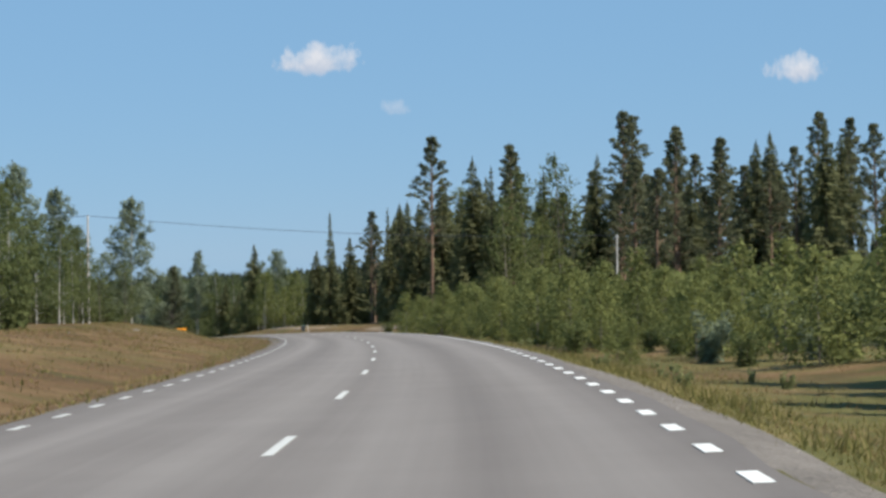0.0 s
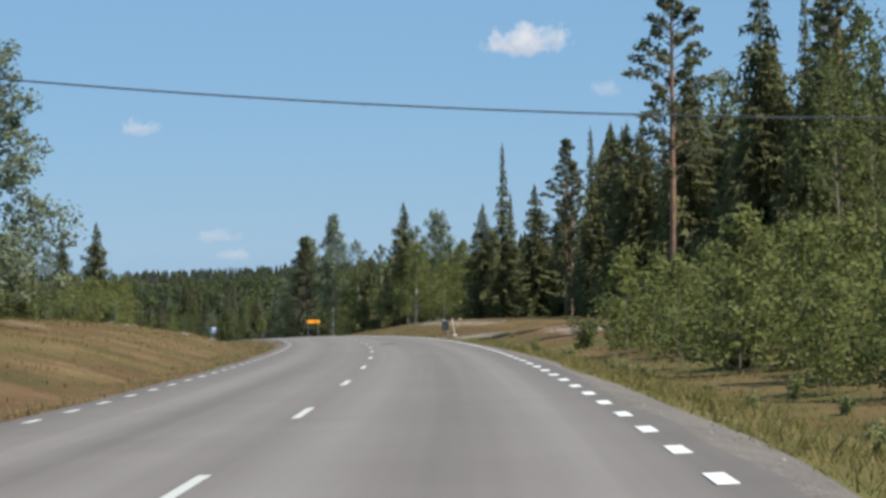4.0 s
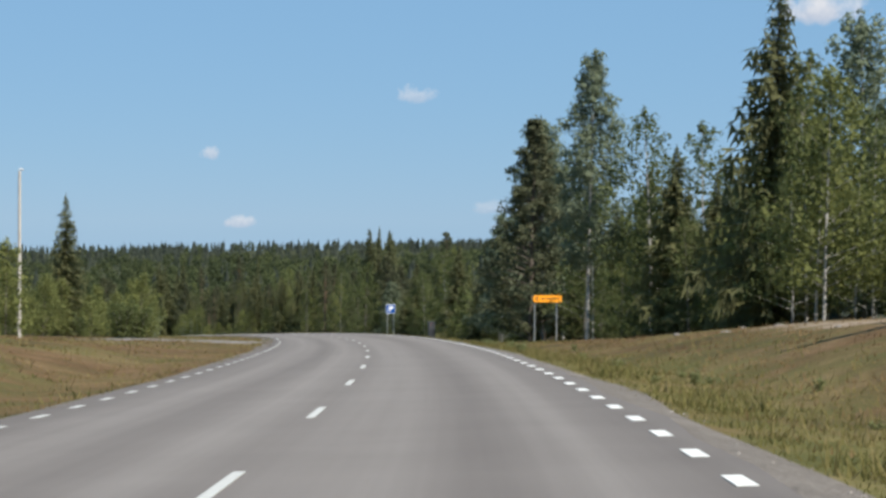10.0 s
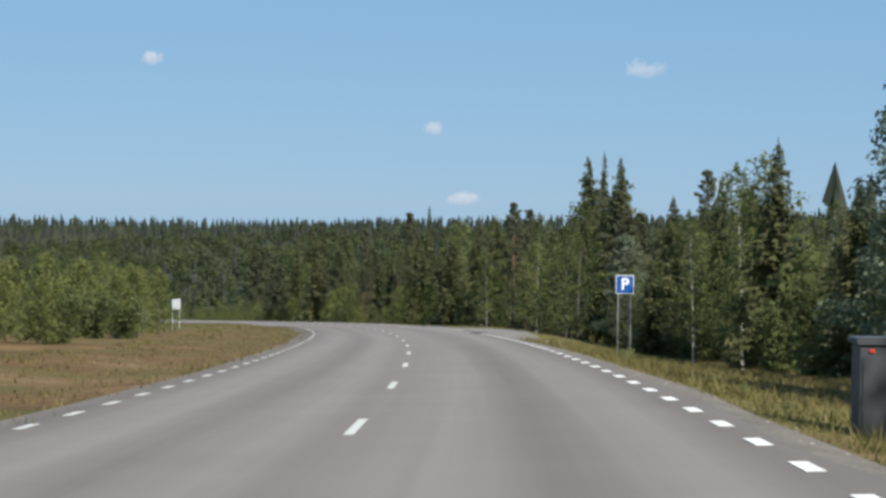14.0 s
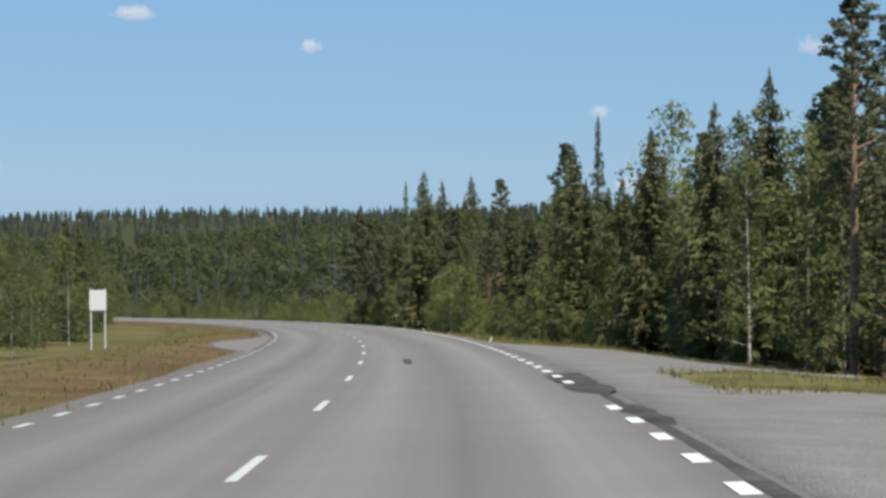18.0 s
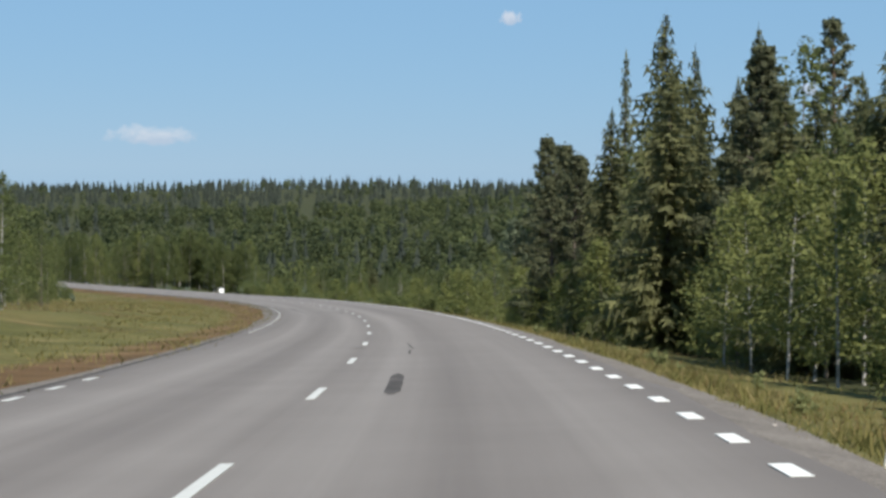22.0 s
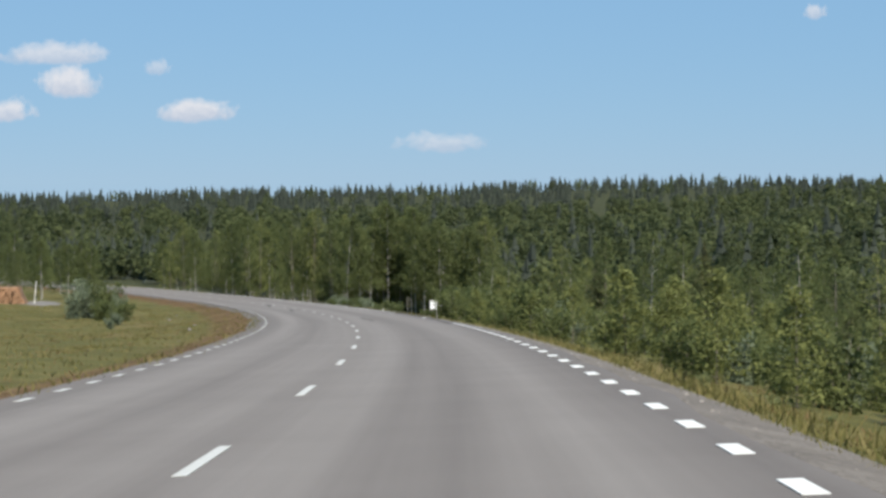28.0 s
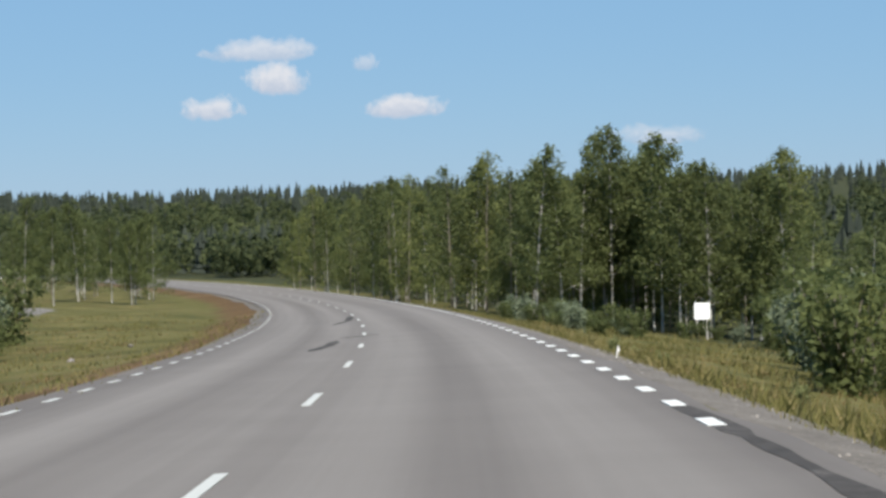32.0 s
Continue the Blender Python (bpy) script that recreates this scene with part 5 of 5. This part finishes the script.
def tufts(name, label, n, s_lo, s_hi, d_lo, d_hi, h_lo, h_hi, mat, seed, blades=6, skip=None, wide=.03):
    r = np.random.default_rng(seed)
    s, d = r.uniform(s_lo, s_hi, n), d_lo + (d_hi - d_lo) * r.random(n) ** 1.3
    if skip is not None:
        keep = ~skip(s, d)
        s, d = s[keep], d[keep]
    p = land(s, d)
    m = len(p)
    base = np.repeat(p, blades, 0)
    k = len(base)
    a = r.random(k) * 6.283
    h = r.uniform(h_lo, h_hi, k)
    lean = r.uniform(.2, 1.3, k) * h
    root = base + np.stack([r.normal(0, .16, k), r.normal(0, .16, k), np.full(k, -.03)], -1)
    side = np.stack([-np.sin(a), np.cos(a), np.zeros(k)], -1) * (wide * r.uniform(.6, 1.5, k))[:, None]
    tip = root + np.stack([np.cos(a) * lean, np.sin(a) * lean, h], -1)
    v = np.stack([root - side * 1.3, root + side * 1.3, tip], 1).reshape(-1, 3)
    f = [(3 * i, 3 * i + 1, 3 * i + 2) for i in range(k)]
    tagged(mesh_ob(name, v.tolist(), f, mat), label, "grass", kind="stuff")


bare = lambda s, d: (s > 260) & (s < 274.5) & (d > 0) | (s > 414 + .9 * (d + 4)) & (s < 426 + .9 * (d + 4)) & (d < 0) | (s > 486) & (s < 601) & (d > 0) & (d < .3 + np.interp(s, [486, 498, 510, 523, 545, 570, 583, 592, 600], [3.74, 4.37, 5.69, 8.42, 9.67, 9.98, 7.4, 5.2, 3.9])) | (s > 590) & (s < 650) & (d < 0) & (d > -.2 + np.interp(s, [596, 603, 608, 613, 623, 632, 640, 648], [-4.25, -5.5, -6.2, -6.4, -6.2, -5.4, -4.6, -4.25]))
tufts("verge_grass", "yellow-green grass on the road verge", 30000, 5, 1040, 4.4, 7.8, .03, .13, M_GRASS, 1, 8, bare, .009)
tufts("verge_grass", "tall dry grass standing in the ditch", 3500, 5, 1040, 5.4, 9.5, .08, .26, M_GRASS, 14, 6, bare, .008)
thin = lambda s, d: bare(s, d) | (np.sin(s * .9) + np.sin(s * .37 + 1) + np.sin(s * 2.3 + d) < .5)
tufts("verge_weeds", "clumps of tall green weeds along the gravel edge", 9000, 8, 1040, 4.75, 6.2, .1, .34, M_GRASS, 21, 7, thin, .012)
tufts("heather", "brown heather in the right-hand verge", 7000, 5, 1040, 5.1, 10.1, .04, .16, M_HEATHER, 7, 5, bare, .009)
tufts("verge_grass", "yellow-green grass on the inner verge", 5000, 420, 1040, -10.9, -3.8, 0.05, 0.19, M_GRASS, 2, 6, bare, .014)
tufts("heather", "brown heather and dry grass on the banks", 7500, 10, 470, -15.6, -3.9, 0.04, 0.13, M_HEATHER, 3, 6, bare, .009)
tufts("heather", "brown heather and dry grass on the banks", 5000, 60, 430, 7, 17.2, 0.04, 0.14, M_HEATHER, 4, 6, bare, .009)
tufts("verge_grass", "tufts of grass on the lay-by island", 260, 549, 560, 5.5, 10.1, 0.08, 0.27, M_GRASS, 6, 7, None, .014)
tufts("verge_grass", "rough grass beyond the ditch", 4500, 410, 535, 7, 17.2, 0.06, 0.23, M_GRASS, 8, 5, bare, .014)
tufts("heather", "brown heather beyond the ditch", 3500, 410, 535, 7, 17.2, 0.05, 0.17, M_HEATHER, 9, 5, bare, .009)
tufts("verge_grass", "rough meadow grass inside the bend", 5000, 740, 1050, -26.5, -9.4, 0.06, 0.23, M_GRASS, 10, 5, bare, .016)
tufts("heather", "dry brown growth inside the bend", 3000, 740, 1050, -23.4, -6.2, 0.05, 0.19, M_HEATHER, 11, 5, bare, .009)
tufts("verge_grass", "rough grass by the bend", 3500, 920, 1050, 8.6, 21.8, 0.08, 0.27, M_GRASS, 12, 5, bare, .016)
tufts("verge_grass", "green grass among the heather", 4500, 10, 420, -17.2, -4.3, 0.06, 0.2, M_GRASS, 5, 5, bare, .014)


# ---- clouds: thin glowing sheets far off ----
def cloud_mat(seed, dens):
    """Glowing vapour with a flat base and a lumpy top painted as sunlit."""
    k = Mat("glowing_cloud", 1.0, 0.0)
    v = k.where("Generated")
    q = k.node("ShaderNodeSeparateXYZ", Vector=v)
    x = k.math("MULTIPLY", k.math("SUBTRACT", q.outputs[0], .5), 2.05)
    z = k.math("SUBTRACT", q.outputs[2], .3)
    z = k.math("MAXIMUM", k.math("MULTIPLY", z, 1.5), k.math("MULTIPLY", z, -3.4))
    r = k.math("SQRT", k.math("ADD", k.math("MULTIPLY", x, x), k.math("MULTIPLY", z, z)))
    sh = k.node("ShaderNodeMapping", Vector=v)
    sh.inputs["Location"].default_value = (seed * 3.7, 0, seed * 1.3)
    sh.inputs["Scale"].default_value = (2.6, 1, 1.0)
    lump = k.noise(sh.outputs[0], 1.7, 2, .5)
    fray = k.noise(sh.outputs[0], 5.5, 5, .6)
    n = k.math("ADD", k.math("MULTIPLY", k.math("SUBTRACT", lump, .5), .95), k.math("MULTIPLY", k.math("SUBTRACT", fray, .5), .5))
    f = k.math("ADD", k.math("SUBTRACT", 0.72, r), n)
    a = k.math("MULTIPLY", k.ramp(f, (0.02, (0, 0, 0)), (0.16, (.5, .5, .5)), (0.42, (1, 1, 1))), dens)
    # sunlit top and bluish shaded base are painted into the glow colour
    tone = k.ramp(k.math("ADD", q.outputs[2], k.math("MULTIPLY", k.math("SUBTRACT", fray, .5), .5)), (0.2, (.66, .74, .88)), (0.5, (.9, .93, 1.0)))
    em = k.node("ShaderNodeEmission", Color=tone, Strength=0.54)
    tr = k.node("ShaderNodeBsdfTransparent")
    mx = k.t.nodes.new("ShaderNodeMixShader")
    k.t.links.new(a, mx.inputs[0])
    k.t.links.new(tr.outputs[0], mx.inputs[1])
    k.t.links.new(em.outputs[0], mx.inputs[2])
    k.t.links.new(mx.outputs[0], k.t.nodes["Material Output"].inputs[0])
    return k.m


CLOUD_EYE = Vector((-101, 430, -12))


def cloud(az, up, w, h, dens, seed):
    """A cloud in the direction az (degrees left of +y) and up (degrees), w by h degrees wide."""
    D = 4300
    a, u = radians(az), radians(up)
    c = CLOUD_EYE + D * Vector((-math.sin(a) * math.cos(u), math.cos(a) * math.cos(u), math.sin(u)))
    hw, hh = D * math.tan(radians(w / 2)), D * math.tan(radians(h / 2))
    nx, nz = 12, 6
    v = [((i / nx * 2 - 1) * hw, 90 * math.cos((i / nx * 2 - 1) * 1.5) , (j / nz * 2 - 1) * hh) for j in range(nz + 1) for i in range(nx + 1)]
    f = [(j * (nx + 1) + i, j * (nx + 1) + i + 1, (j + 1) * (nx + 1) + i + 1, (j + 1) * (nx + 1) + i) for j in range(nz) for i in range(nx)]
    ob = mesh_ob("cloud", v, f, cloud_mat(seed, dens), smooth=True)
    ob.matrix_basis = Matrix.Translation(c) @ Matrix.Rotation(a, 4, "Z")
    ob.visible_shadow = False
    tagged(ob, "small white fair-weather cloud", "cloud", kind="structure")


CLOUDS = [(1.4, 5.62, 3.06, 1.31, 1), (-11.55, 5.12, 2.09, 1.22, 0.95), (11.73, 3.31, 1.45, 0.63, 0.5), (16.96, 1.77, 0.73, 0.49, 0.6), (16.22, 0, 1.29, 0.52, 0.7), (-0.66, 4.18, 1.13, 0.59, 0.3), (23.98, 3.46, 0.8, 0.52, 0.7), (9.65, 0.38, 1.77, 0.49, 0.35), (9.27, -0.14, 1.29, 0.42, 0.4), (38.05, 1.38, 2.66, 0.84, 1), (40.86, 2.03, 2.42, 1.01, 1), (41.15, 2.69, 3.39, 0.8, 0.8), (42.33, 1.39, 2.01, 0.77, 0.95), (32.36, 0.57, 2.74, 0.7, 0.6), (38.88, 2.33, 0.8, 0.52, 0.5), (28.28, 4.26, 1.45, 0.52, 0.7)]
for i, (az, up, w, h, dens) in enumerate(CLOUDS):
    cloud(az, up + .1, w * 1.1, h * 1.1, dens, i)
